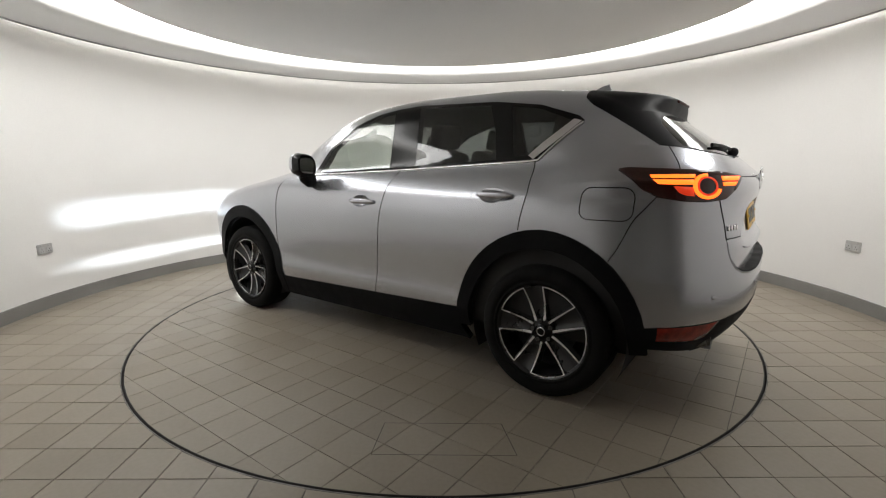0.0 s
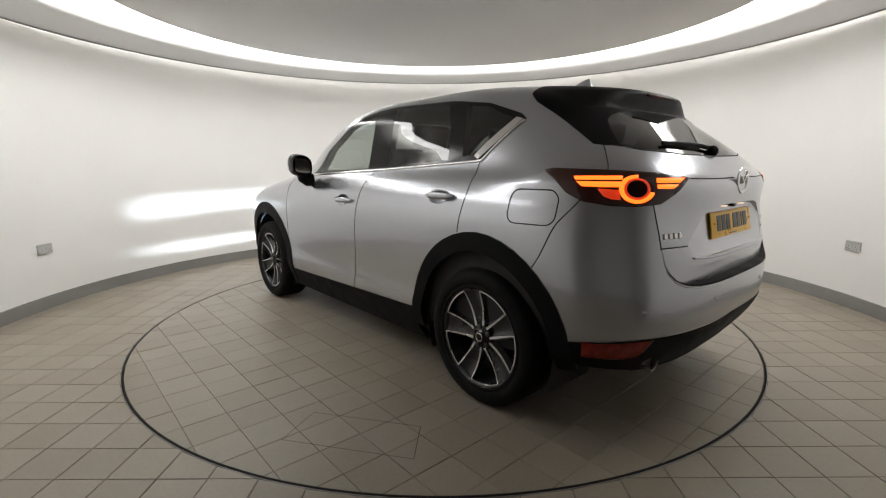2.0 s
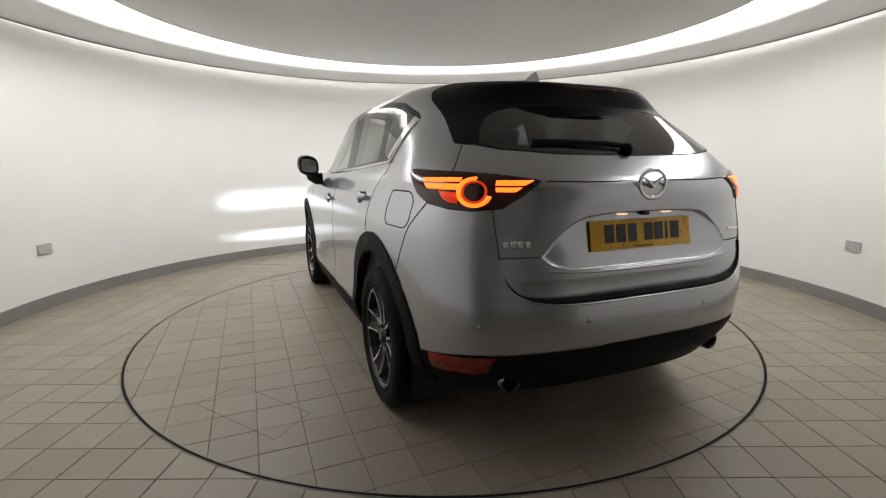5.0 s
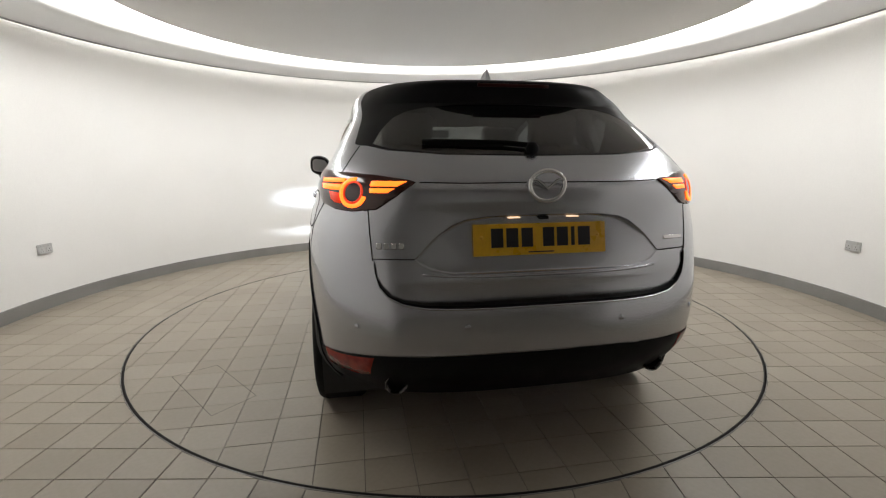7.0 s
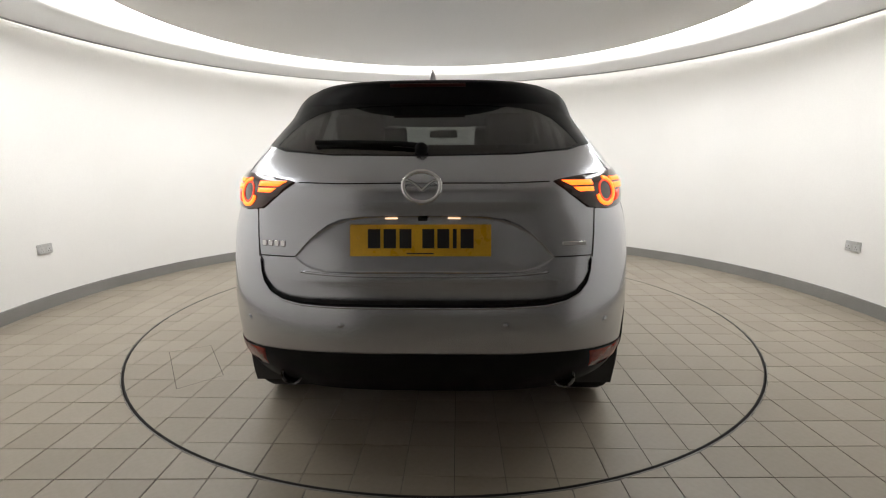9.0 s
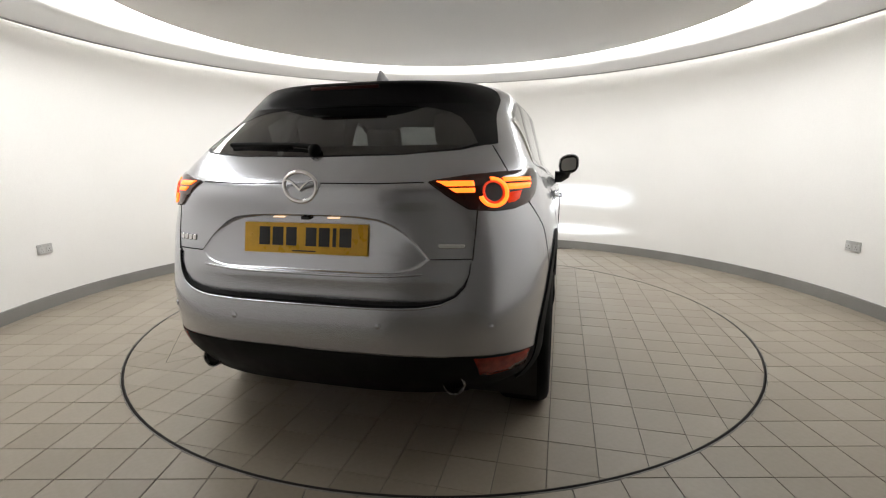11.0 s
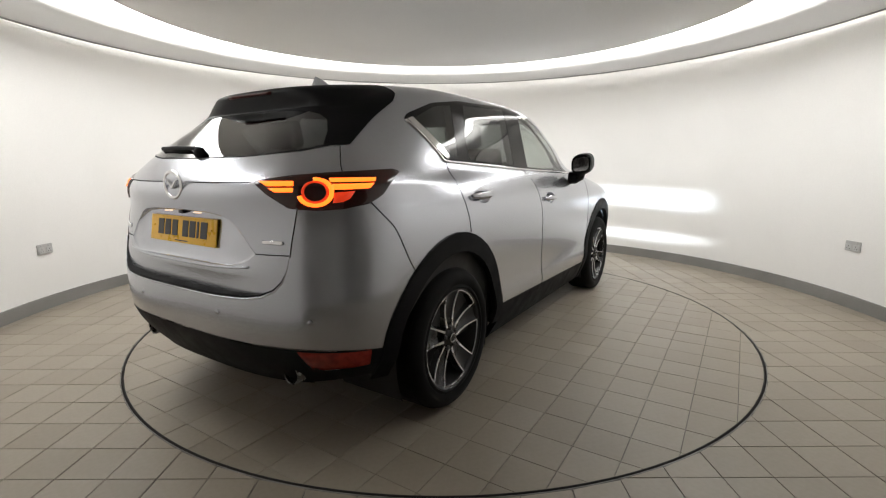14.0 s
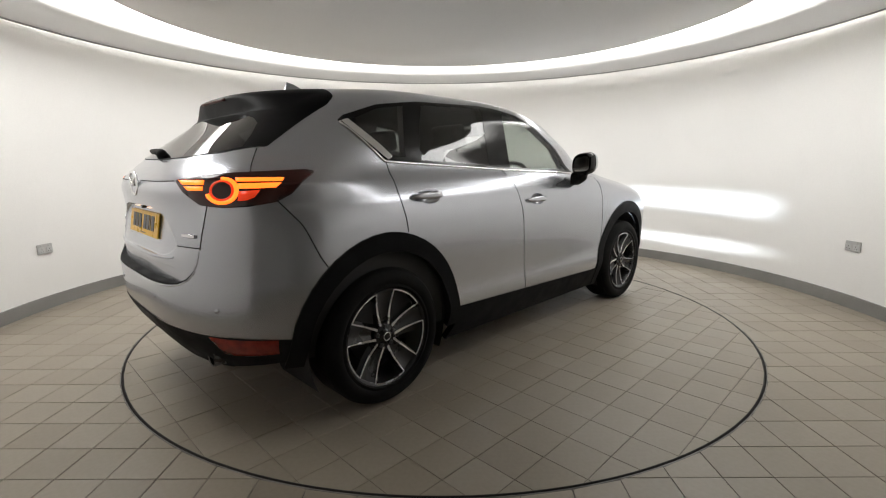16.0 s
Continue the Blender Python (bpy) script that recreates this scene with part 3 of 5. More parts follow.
def round_rect(x0, x1, z0, z1, r, n=5):
    out = []
    for cx, cz, a0 in ((x1 - r, z1 - r, 0), (x0 + r, z1 - r, 90), (x0 + r, z0 + r, 180), (x1 - r, z0 + r, 270)):
        for i in range(n + 1):
            a = radians(a0 + 90 * i / n)
            out.append((cx + r * math.cos(a), cz + r * math.sin(a)))
    return out


# outlines, seen from the side (x, z) or from behind (y, z)
DLO = [(1.87, 1.118), (1.0, 1.160), (0.10, 1.205), (-0.118, 1.402), (-0.085, 1.430), (0.12, 1.506), (0.40, 1.552), (0.94, 1.574), (1.11, 1.562), (1.28, 1.534), (1.50, 1.458), (1.75, 1.290)]
GLASS_F = [(1.785, 1.137), (1.115, 1.170), (1.135, 1.540), (1.28, 1.514), (1.49, 1.440), (1.71, 1.292)]
GLASS_R = [(0.905, 1.183), (0.315, 1.211), (0.365, 1.35), (0.395, 1.528), (0.60, 1.540), (0.935, 1.556)]
GLASS_Q = [(0.235, 1.225), (0.140, 1.232), (-0.060, 1.402), (0.13, 1.486), (0.295, 1.514)]
DOORS = [(1.87, 1.118), (1.0, 1.160), (0.105, 1.206), (0.098, 1.05), (0.128, 0.877), (0.49, 0.405), (2.207, 0.358), (2.231, 0.68), (2.20, 1.03), (2.17, 1.085)]
DOOR_R = [(1.012, 1.165), (0.105, 1.206), (0.098, 1.05), (0.128, 0.877), (0.49, 0.40), (1.169, 0.355), (1.116, 0.841), (1.069, 1.058)]
SILL = [(2.32, 0.354), (0.40, 0.408), (0.40, 0.19), (2.32, 0.19)]
SKIRT = [(-1.0, 0.540), (-0.40, 0.450), (-0.40, 0.19), (-1.0, 0.19)]
SKIRT_F = [(3.7, 0.36), (3.0, 0.34), (3.0, 0.19), (3.7, 0.19)]
BUMPER = [(-1.0, 0.40), (-0.30, 0.40), (-0.33, 0.75), (-0.36, 0.81), (-0.43, 0.955), (-0.505, 1.06), (-1.0, 1.06)]
TAILGATE = [(0.315, 0.711), (0.45, 0.7135), (0.525, 0.723), (0.575, 0.743), (0.607, 0.775), (0.624, 0.815), (0.640, 0.95), (0.643, 1.10), (0.645, 1.262)]
TAILGATE = [(-y, z) for y, z in TAILGATE[::-1]] + TAILGATE
SURROUND = [(0.0, 1.216), (0.35, 1.221), (0.56, 1.238), (0.652, 1.262), (0.60, 1.44), (0.54, 1.525), (0.44, 1.552), (0.0, 1.568)]
SURROUND = SURROUND + [(-y, z) for y, z in SURROUND[-2:0:-1]]
GLASS_B = [(0.0, 1.2185), (0.35, 1.2235), (0.55, 1.2415), (0.612, 1.262), (0.575, 1.320), (0.522, 1.378), (0.465, 1.408), (0.39, 1.426), (0.25, 1.440), (0.0, 1.4465)]
GLASS_B = GLASS_B + [(-y, z) for y, z in GLASS_B[-2:0:-1]]
FIN = [(-0.080, 1.588), (-0.095, 1.535), (-0.140, 1.487), (-0.47, 1.266), (-0.75, 1.225), (-0.75, 1.588)]
RECESS = [(0.10, 1.0150), (0.22, 1.0120), (0.30, 1.002), (0.350, 0.982), (0.392, 0.951), (0.485, 0.866), (0.455, 0.843), (0.42, 0.828), (0.36, 0.817), (0.25, 0.8135)]
RECESS = [(-y, z) for y, z in RECESS[::-1]] + RECESS
TAIL = [(-0.308, 1.124), (-0.24, 1.088), (-0.13, 1.040), (0.02, 1.030), (0.16, 1.034), (0.30, 1.050), (0.38, 1.080), (0.485, 1.162), (0.44, 1.168), (0.09, 1.157), (-0.12, 1.146)]
FOG = [(-0.130, 0.497), (0.280, 0.470), (0.270, 0.402), (0.03, 0.398), (-0.06, 0.408)]
FLAP = round_rect(-0.418, -0.182, 0.937, 1.083, 0.045)
HEADLAMP = [(3.20, 0.93), (3.02, 0.955), (3.06, 0.90), (3.30, 0.83), (3.6, 0.82), (3.6, 0.91), (3.42, 0.93)]
BONNET_TAGS = ["shell", "window_frame", "glass_front", "glass_rear", "glass_quarter", "door_front", "door_rear", "cladding", "opening", "tailgate", "surround", "rear_glass",
               "rear_bumper", "tail_light", "reflector", "fuel_flap", "arch", "recess", "windscreen", "headlight", "skirt", "recess_floor"]
RECESS_IN = [(y * (0.90 if z > 0.9 else 0.93), 0.915 + (z - 0.915) * (0.80 if z > 0.9 else 0.86)) for y, z in RECESS]
T = {n: i for i, n in enumerate(BONNET_TAGS)}


def collect(bm, test, skin=False):
    """Move the faces that pass the test into a bmesh of their own."""
    out, seen = bmesh.new(), {}
    lay = out.verts.layers.float_vector.new("skin") if skin else None
    for f in bm.faces:
        if test(f):
            vs = []
            for v in f.verts:
                if v.index not in seen:
                    seen[v.index] = out.verts.new(v.co)
                    if skin:
                        seen[v.index][lay] = v.normal
                vs.append(seen[v.index])
            out.faces.new(vs)
    out.normal_update()
    return out


def panel_edge(bm, width=0.0022, depth=0.0045):
    """Turn a panel's rim inwards, so that the joint round it shows."""
    bmesh.ops.inset_region(bm, faces=bm.faces[:], thickness=width, depth=0.0, use_boundary=True, use_even_offset=True)
    bm.normal_update()
    rim = {v: v.normal.copy() for v in bm.verts if v.is_boundary}
    for v, n in rim.items():
        v.co -= n * depth
    return bm


def shifted(bm, d):
    bm.normal_update()
    mv = [(v, v.normal.copy()) for v in bm.verts]
    for v, n in mv:
        v.co += n * d
    return bm


def thick(bm, t):
    """Give a sheet a thickness towards its inside."""
    bm.normal_update()
    nor = {v: v.normal.copy() for v in bm.verts}
    bmesh.ops.extrude_face_region(bm, geom=bm.faces[:])
    old = [v for v in nor]
    for v in old:
        v.co -= nor[v] * t
    return bm


def body_cuts():
    bm = loft(0.0, LEVELS)
    for s in (1, -1):
        on = lambda c, s=s: c.y * s > 0.25 and -0.9 < c.x < 3.7
        up = lambda c, s=s: c.y * s > 0.25 and c.x < 2.3
        cut(bm, BUMPER, AX, AZ, lambda c, s=s: c.y * s >= 0 and c.x < 0, T["rear_bumper"])
        cut(bm, DOORS, AX, AZ, on, T["door_front"])
        cut(bm, DOOR_R, AX, AZ, on, T["door_rear"])
        cut(bm, DLO, AX, AZ, up, T["window_frame"])
        cut(bm, GLASS_F, AX, AZ, up, T["glass_front"], {T["window_frame"]})
        cut(bm, GLASS_R, AX, AZ, up, T["glass_rear"], {T["window_frame"]})
        cut(bm, GLASS_Q, AX, AZ, up, T["glass_quarter"], {T["window_frame"]})
        if s > 0:
            cut(bm, FLAP, AX, AZ, lambda c: c.y > 0.5, T["fuel_flap"])
        for hx, hz in ((1.262, 0.968), (0.280, 1.037)):
            cut(bm, circle_poly(hx + 0.02, hz - 0.002, 0.078, 28, 0.513), AX, AZ, lambda c, s=s: c.y * s > 0.5, T["opening"])
        cut(bm, FIN, AX, AZ, lambda c, s=s: c.y * s > 0.0 and c.x < 0, T["surround"])
    back = lambda c: c.x < -0.15
    cut(bm, TAILGATE, AY, AZ, lambda c: c.x < -0.5, T["tailgate"])
    cut(bm, SURROUND, AY, AZ, back, T["surround"])
    cut(bm, GLASS_B, AY, AZ, back, T["rear_glass"])
    cut(bm, RECESS, AY, AZ, lambda c: c.x < -0.6, T["recess"])
    cut(bm, RECESS_IN, AY, AZ, lambda c: c.x < -0.6, T["recess_floor"], {T["recess"]})
    for s in (1, -1):
        U = Vector((1, s, 0))
        tail = [(q, z) for q, z in TAIL]
        cut(bm, tail, U, AZ, lambda c, s=s: c.y * s > 0.2 and c.x < 0, T["tail_light"])
        cut(bm, SKIRT, AX, AZ, lambda c, s=s: c.y * s >= 0 and c.x < 0, T["skirt"])
        cut(bm, FOG, U, AZ, lambda c, s=s: c.y * s > 0.2 and c.x < 0, T["reflector"])
        cut(bm, SILL, AX, AZ, lambda c, s=s: c.y * s > 0.3, T["cladding"])
        cut(bm, SKIRT_F, AX, AZ, lambda c, s=s: c.y * s >= 0, T["skirt"])
        cut(bm, [(3.2, 0.371), (3.8, 0.366), (3.8, 0.398), (3.2, 0.398)], AX, AZ, lambda c, s=s: 0.42 < c.y * s < 0.80 and c.x > 3.2, T["opening"])
        cut(bm, HEADLAMP, AX, AZ, lambda c, s=s: c.y * s > 0.35 and c.x > 2.5, T["headlight"])
        for cx in (0.0, 2.698):
            cut(bm, circle_poly(cx, 0.372, 0.508), AX, AZ, lambda c, s=s: c.y * s > 0.4, T["arch"])
            cut(bm, circle_poly(cx, 0.360, 0.432), AX, AZ, lambda c, s=s: c.y * s > 0.4, T["opening"])
        cut(bm, [(-1.0, 0.315), (0.50, 0.30), (0.44, 0.15), (-1.0, 0.15)], AX, AZ, lambda c, s=s: c.y * s >= 0, T["opening"], {T["arch"], T["opening"], T["skirt"], T["reflector"]})
        cut(bm, [(0.60 * s, 0.318), (0.95 * s, 0.374), (0.95 * s, 0.10), (0.60 * s, 0.10)][::s], AY, AZ, lambda c, s=s: c.y * s > 0.5 and c.x < -0.5, T["opening"], {T["arch"], T["skirt"]})
    # windscreen
    ws = [(0.70, 1.16), (0.60, 1.40), (0.50, 1.545), (0.0, 1.575)]
    ws = ws + [(-y, z) for y, z in ws[2::-1]]
    ws = ws + [(0.0, 1.135)]
    cut(bm, ws, AY, AZ, lambda c: c.x > 1.2 and c.z > 1.12, T["windscreen"], {0})
    bm.verts.index_update()
    return bm


def on_side(pts, s, lift=0.0):
    return [Vector((x, s * (side_y(x, z) + lift), z)) for x, z in pts]


def resample(pts, step):
    out = [pts[0]]
    for a, b in zip(pts, pts[1:]):
        n = max(1, int(math.hypot(b[0] - a[0], b[1] - a[1]) / step))
        out += [(a[0] + (b[0] - a[0]) * i / n, a[1] + (b[1] - a[1]) * i / n) for i in range(1, n + 1)]
    return out


def strip(bm, pts, normals, width, height, side):
    """A raised strip along points; side gives the width's direction at each."""
    rings = []
    for p, n, w in zip(pts, normals, side):
        rings.append([bm.verts.new(p + n * a + w * b) for a, b in ((-0.004, -width / 2), (height * 0.7, -width / 2), (height, -width / 4), (height, width / 4), (height * 0.7, width / 2), (-0.004, width / 2))])
    for a, b in zip(rings, rings[1:]):
        for k in range(5):
            bm.faces.new((a[k], b[k], b[k + 1], a[k + 1]))
    bm.faces.new(rings[0])
    bm.faces.new(rings[-1][::-1])


def sub(name, bm, mat, parent, label="", **kw):
    return part(name, bm, mat, parent, label, **kw)


def build_car():
    car = new("car")
    tagged(car, "silver five-door crossover car with lit tail lights on the turntable", "car")
    base = Vector((CAR_X, CAR_Y, 0))
    src = body_cuts()

    src.normal_update()

    def take(tag, s=0, skin=False):
        k = T[tag]
        return collect(src, lambda f: f.material_index == k and (s == 0 or f.calc_center_median().y * s > 0), skin)

    P = lambda name, bm, mat, label="", **kw: part(name, bm, mat, car, label, loc=base, **kw)
    P("body_shell", take("shell", 0, True), PAINT, "silver metallic roof, pillars and wings")
    P("windscreen", take("windscreen"), GLASS_CLEAR)
    bumper = P("rear_bumper", take("rear_bumper", 0, True), PAINT)
    for front in (False, True):
        bm = collect(src, lambda f: f.material_index == T["skirt"] and (f.calc_center_median().x > 1) == front)
        P("lower_skirt", shifted(bm, 0.003), PLASTIC, "black textured plastic lower skirt", angle=40)
    def sink(bm):
        for v in bm.verts:
            v.co.x += gate_in(v.co.y, v.co.z)
        return bm

    gate = P("tailgate", sink(take("tailgate")), PAINT, "silver tailgate with a plate recess", angle=35)
    # plate recess, pushed into the tailgate
    bm = bmesh.new()
    rim = resample(RECESS + RECESS[:1], 0.014)[:-1]
    rings = []
    for k, d in ((1.0, 0.0), (0.992, 0.25), (0.975, 0.62), (0.955, 0.86), (0.93, 0.97), (0.90, 1.0), (0.75, 1.0), (0.5, 1.0), (0.25, 1.0)):
        ring = []
        for y, z in rim:
            yy, zz = y * (1 - (1 - k) * 0.8), 0.90 + (z - 0.90) * k
            depth = d * (0.014 + 0.016 * min(max((zz - 0.82) / 0.19, 0), 1))
            flat = gate_x(yy, zz) * (1 - d) + gate_x(yy * 0.2, zz) * d
            ring.append(bm.verts.new((max(flat + depth, gate_x(yy, zz) + 0.006 * d), yy, zz)))
        rings.append(ring)
    for ra, rb in zip(rings, rings[1:]):
        for i in range(len(ra)):
            j = (i + 1) % len(ra)
            bm.faces.new((ra[i], ra[j], rb[j], rb[i]))
    bm.faces.new(rings[-1])
    bmesh.ops.recalc_face_normals(bm, faces=bm.faces[:])
    bm.normal_update()
    if sum(f.normal.x for f in bm.faces) > 0:
        bmesh.ops.reverse_faces(bm, faces=bm.faces[:])
    sub("plate_recess", bm, PAINT, gate, angle=30)
    sur = P("spoiler_surround", shifted(take("surround"), 0.002), SATIN_BLACK, "black rear window surround and roof spoiler", angle=40)
    P("rear_window", shifted(take("rear_glass"), 0.001), GLASS_REAR, "dark tinted rear window")
    for s in (1, -1):
        P("window_frame", shifted(take("window_frame", s), 0.001), GLOSS_BLACK, "gloss black window pillars", angle=40)
        df = P("front_door", take("door_front", s, True), PAINT)
        dr = P("rear_door", take("door_rear", s, True), PAINT)
        sub("window", take("glass_front", s, True), GLASS_CLEAR, df, "lightly tinted glass")
        sub("window", take("glass_rear", s, True), GLASS_DARK, dr, "dark privacy glass")
        P("quarter_window", take("glass_quarter", s, True), GLASS_DARK, "dark privacy glass")
        P("sill_cladding", shifted(take("cladding", s), 0.004), PLASTIC, "black plastic sill")
        for front in (False, True):
            bm = collect(src, lambda f: f.material_index == T["arch"] and f.calc_center_median().y * s > 0 and (f.calc_center_median().x > 1.3) == front)
            bm = shifted(bm, 0.008)
            P("wheel_arch", thick(bm, 0.035), PLASTIC, "black plastic wheel arch", angle=40)
        # wheel wells
        for cx in (0.0, 2.698):
            bm = bmesh.new()
            rings = []
            for y in (0.50, 0.86):
                rings.append([bm.verts.new((cx + 0.43 * math.cos(a), s * y, 0.36 + 0.43 * math.sin(a))) for a in [radians(-25 + 230 * i / 30) for i in range(31)]])
            for i in range(30):
                bm.faces.new((rings[0][i], rings[0][i + 1], rings[1][i + 1], rings[1][i]))
            bm.faces.new(rings[0])
            P("wheel_well", bm, INTERIOR, "black inner wheel well")
        chrome_belt(P, s)
        side_gap(df, resample([(1.012, 1.158), (1.069, 1.058), (1.116, 0.841), (1.169, 0.358)], 0.03), s)
        side_gap(df, resample([(2.17, 1.085), (2.20, 1.03), (2.231, 0.68), (2.207, 0.358)], 0.03), s)
        side_gap(dr, resample([(0.104, 1.200), (0.098, 1.05), (0.128, 0.870)], 0.03), s)
        side_gap(bumper, resample([(-0.505, 1.052), (-0.43, 0.955), (-0.36, 0.81), (-0.33, 0.765)], 0.03), s)
        handles(df, s, [(1.262, 0.968)])
        handles(dr, s, [(0.280, 1.037)])
        mirror(P, s)
        tail_light(P, take("tail_light", s), s)
        bm = panel_edge(take("reflector", s), 0.004, 0.004)
        sub("reflector", shifted(bm, 0.005), RED_REFL, bumper, "red rear reflector")
        headlight(P, take("headlight", s), s)
    flap = P("fuel_flap", take("fuel_flap", 0, True), PAINT)
    side_gap(flap, resample(FLAP + FLAP[:1], 0.02), 1)
    interior(P)
    rear_details(P, gate, bumper, sur)
    wheels(P)
    src.free()
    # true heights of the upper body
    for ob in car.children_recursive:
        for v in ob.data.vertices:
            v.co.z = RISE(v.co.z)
    return car


def side_gap(parent, line, s, width=0.0048):
    """The dark joint along a panel's edge on the body's side."""
    pts = on_side(line, s, 0.0004)
    nor, sid = [], []
    for i, (x, z) in enumerate(line):
        d = (pts[min(i + 1, len(pts) - 1)] - pts[max(i - 1, 0)]).normalized()
        fx = (side_y(x - 0.01, z) - side_y(x + 0.01, z)) / 0.02
        fz = (side_y(x, z - 0.01) - side_y(x, z + 0.01)) / 0.02
        n = Vector((fx, s, fz)).normalized()
        nor.append(n)
        sid.append(n.cross(d).normalized())
    bm = bmesh.new()
    strip(bm, pts, nor, width, 0.0006, sid)
    sub("panel_gap", bm, GAP_DARK, parent)


def chrome_belt(P, s):
    line = resample([(1.87, 1.116), (1.0, 1.158), (0.125, 1.202)], 0.06) + resample([(0.09, 1.206), (-0.114, 1.396)], 0.02)
    bm = bmesh.new()
    pts = on_side(line, s, 0.003)
    nor, sid = [], []
    for i, (x, z) in enumerate(line):
        d = (pts[min(i + 1, len(pts) - 1)] - pts[max(i - 1, 0)]).normalized()
        dn = Vector((0, s, (side_y(x, z - 0.01) - side_y(x, z + 0.01)) / 0.02)).normalized()
        w = dn.cross(d).normalized()
        nor.append(dn)
        sid.append(w)
    strip(bm, pts, nor, 0.011, 0.006, sid)
    P("chrome_strip", bm, CHROME, "bright chrome strip under the side windows", angle=40)
    # wider bright wedge at the quarter window's rear edge
    bm = bmesh.new()
    a = [(0.115, 1.210), (0.036, 1.272), (-0.042, 1.338), (-0.106, 1.400)]
    b = [(0.146, 1.228), (0.080, 1.288), (0.004, 1.350), (-0.066, 1.412)]
    va = [bm.verts.new(p) for p in on_side(a, s, 0.005)]
    vb = [bm.verts.new(p) for p in on_side(b, s, 0.005)]
    for i in range(3):
        bm.faces.new((va[i], va[i + 1], vb[i + 1], vb[i]) if s < 0 else (vb[i], vb[i + 1], va[i + 1], va[i]))
    bm.normal_update()
    P("chrome_wedge", thick(bm, 0.004), CHROME, "bright wedge beside the quarter window", angle=40)


def handles(door, s, spots):
    for x, z in spots:
        y = side_y(x, z)
        bm = bmesh.new()
        pts = []
        for i in range(13):
            t = -1 + 2 * i / 12
            pts.append(Vector((x + 0.108 * t, s * (y + 0.030 - 0.022 * abs(t) ** 4), z)))
        rings = []
        for i, p in enumerate(pts):
            t = -1 + 2 * i / 12
            r = 0.0175 * (1 - 0.45 * abs(t) ** 3)
            rings.append([bm.verts.new(p + Vector((0, s * 0.008 * math.cos(a), r * math.sin(a)))) for a in [2 * math.pi * k / 12 for k in range(12)]])
        for a, b in zip(rings, rings[1:]):
            for k in range(12):
                bm.faces.new((a[k], a[(k + 1) % 12], b[(k + 1) % 12], b[k]))
        bm.faces.new(rings[0])
        bm.faces.new(rings[-1])
        bmesh.ops.recalc_face_normals(bm, faces=bm.faces[:])
        h = sub("handle", bm, PAINT, door, "silver door handle", angle=50)
        # hollow behind the handle
        bm = bmesh.new()
        n = 28
        cx = x + 0.02
        rim = [bm.verts.new(Vector((cx + 0.078 * math.cos(a), s * (side_y(cx + 0.078 * math.cos(a), z - 0.002 + 0.040 * math.sin(a)) + 0.0004), z - 0.002 + 0.040 * math.sin(a)))) for a in [2 * math.pi * k / n for k in range(n)]]
        mid = [bm.verts.new(Vector((cx + 0.070 * math.cos(a), s * (side_y(cx, z) - 0.010), z - 0.002 + 0.035 * math.sin(a)))) for a in [2 * math.pi * k / n for k in range(n)]]
        inn = [bm.verts.new(Vector((cx + 0.035 * math.cos(a), s * (side_y(cx, z) - 0.020), z - 0.002 + 0.016 * math.sin(a)))) for a in [2 * math.pi * k / n for k in range(n)]]
        for a, b in ((rim, mid), (mid, inn)):
            for k in range(n):
                bm.faces.new((a[k], a[(k + 1) % n], b[(k + 1) % n], b[k]))
        bm.faces.new(inn)
        bmesh.ops.recalc_face_normals(bm, faces=bm.faces[:])
        sub("handle_cup", bm, PAINT, door, "hollow behind the handle")


def mirror(P, s):
    def shell(scale, dx=0.0):
        bm = bmesh.new()
        bmesh.ops.create_uvsphere(bm, u_segments=24, v_segments=16, radius=1.0)
        for v in bm.verts:
            p = v.co
            f = lambda a, k: math.copysign(abs(a) ** k, a)
            v.co = Vector((f(p.x, 0.8) * 0.085 * scale + dx, f(p.y, 0.75) * 0.082 * scale, f(p.z, 0.75) * 0.078 * scale))
            if v.co.x < -0.045:
                v.co.x = -0.045
            v.co.z -= 0.12 * (v.co.y * -s)
        bmesh.ops.translate(bm, verts=bm.verts, vec=(1.755, s * 0.985, 1.185))
        return bm

    m = P("door_mirror", shell(1.0), GLOSS_BLACK, "black door mirror with a silver cap", angle=35)
    bm = shell(1.03, 0.004)
    bmesh.ops.bisect_plane(bm, geom=bm.verts[:] + bm.edges[:] + bm.faces[:], plane_co=(1.765, 0, 0), plane_no=(-1, 0, 0), clear_outer=True)
    bmesh.ops.bisect_plane(bm, geom=bm.verts[:] + bm.edges[:] + bm.faces[:], plane_co=(0, 0, 1.165), plane_no=(0, 0, -1), clear_outer=True)
    sub("mirror_cap", bm, PAINT, m, "silver mirror cap")
    bm = bmesh.new()
    cyc = lambda v: math.copysign(abs(v) ** 0.55, v)
    face = [bm.verts.new(Vector((1.7085, s * (0.985 + 0.060 * cyc(math.cos(a))), 1.185 + 0.050 * cyc(math.sin(a)) + 0.12 * 0.060 * cyc(math.cos(a))))) for a in [2 * math.pi * k / 32 for k in range(32)]]
    bm.faces.new(face)
    sub("mirror_glass", bm, CHROME, m, "mirror glass", smooth=False)
    bm = bmesh.new()
    tube(bm, [(1.79, s * 0.875, 1.085), (1.785, s * 0.92, 1.085), (1.78, s * 0.955, 1.105), (1.775, s * 0.97, 1.15)], 0.032, 10, 0.045, up=Vector((1, 0, 0)))
    sub("mirror_foot", bm, GLOSS_BLACK, m)


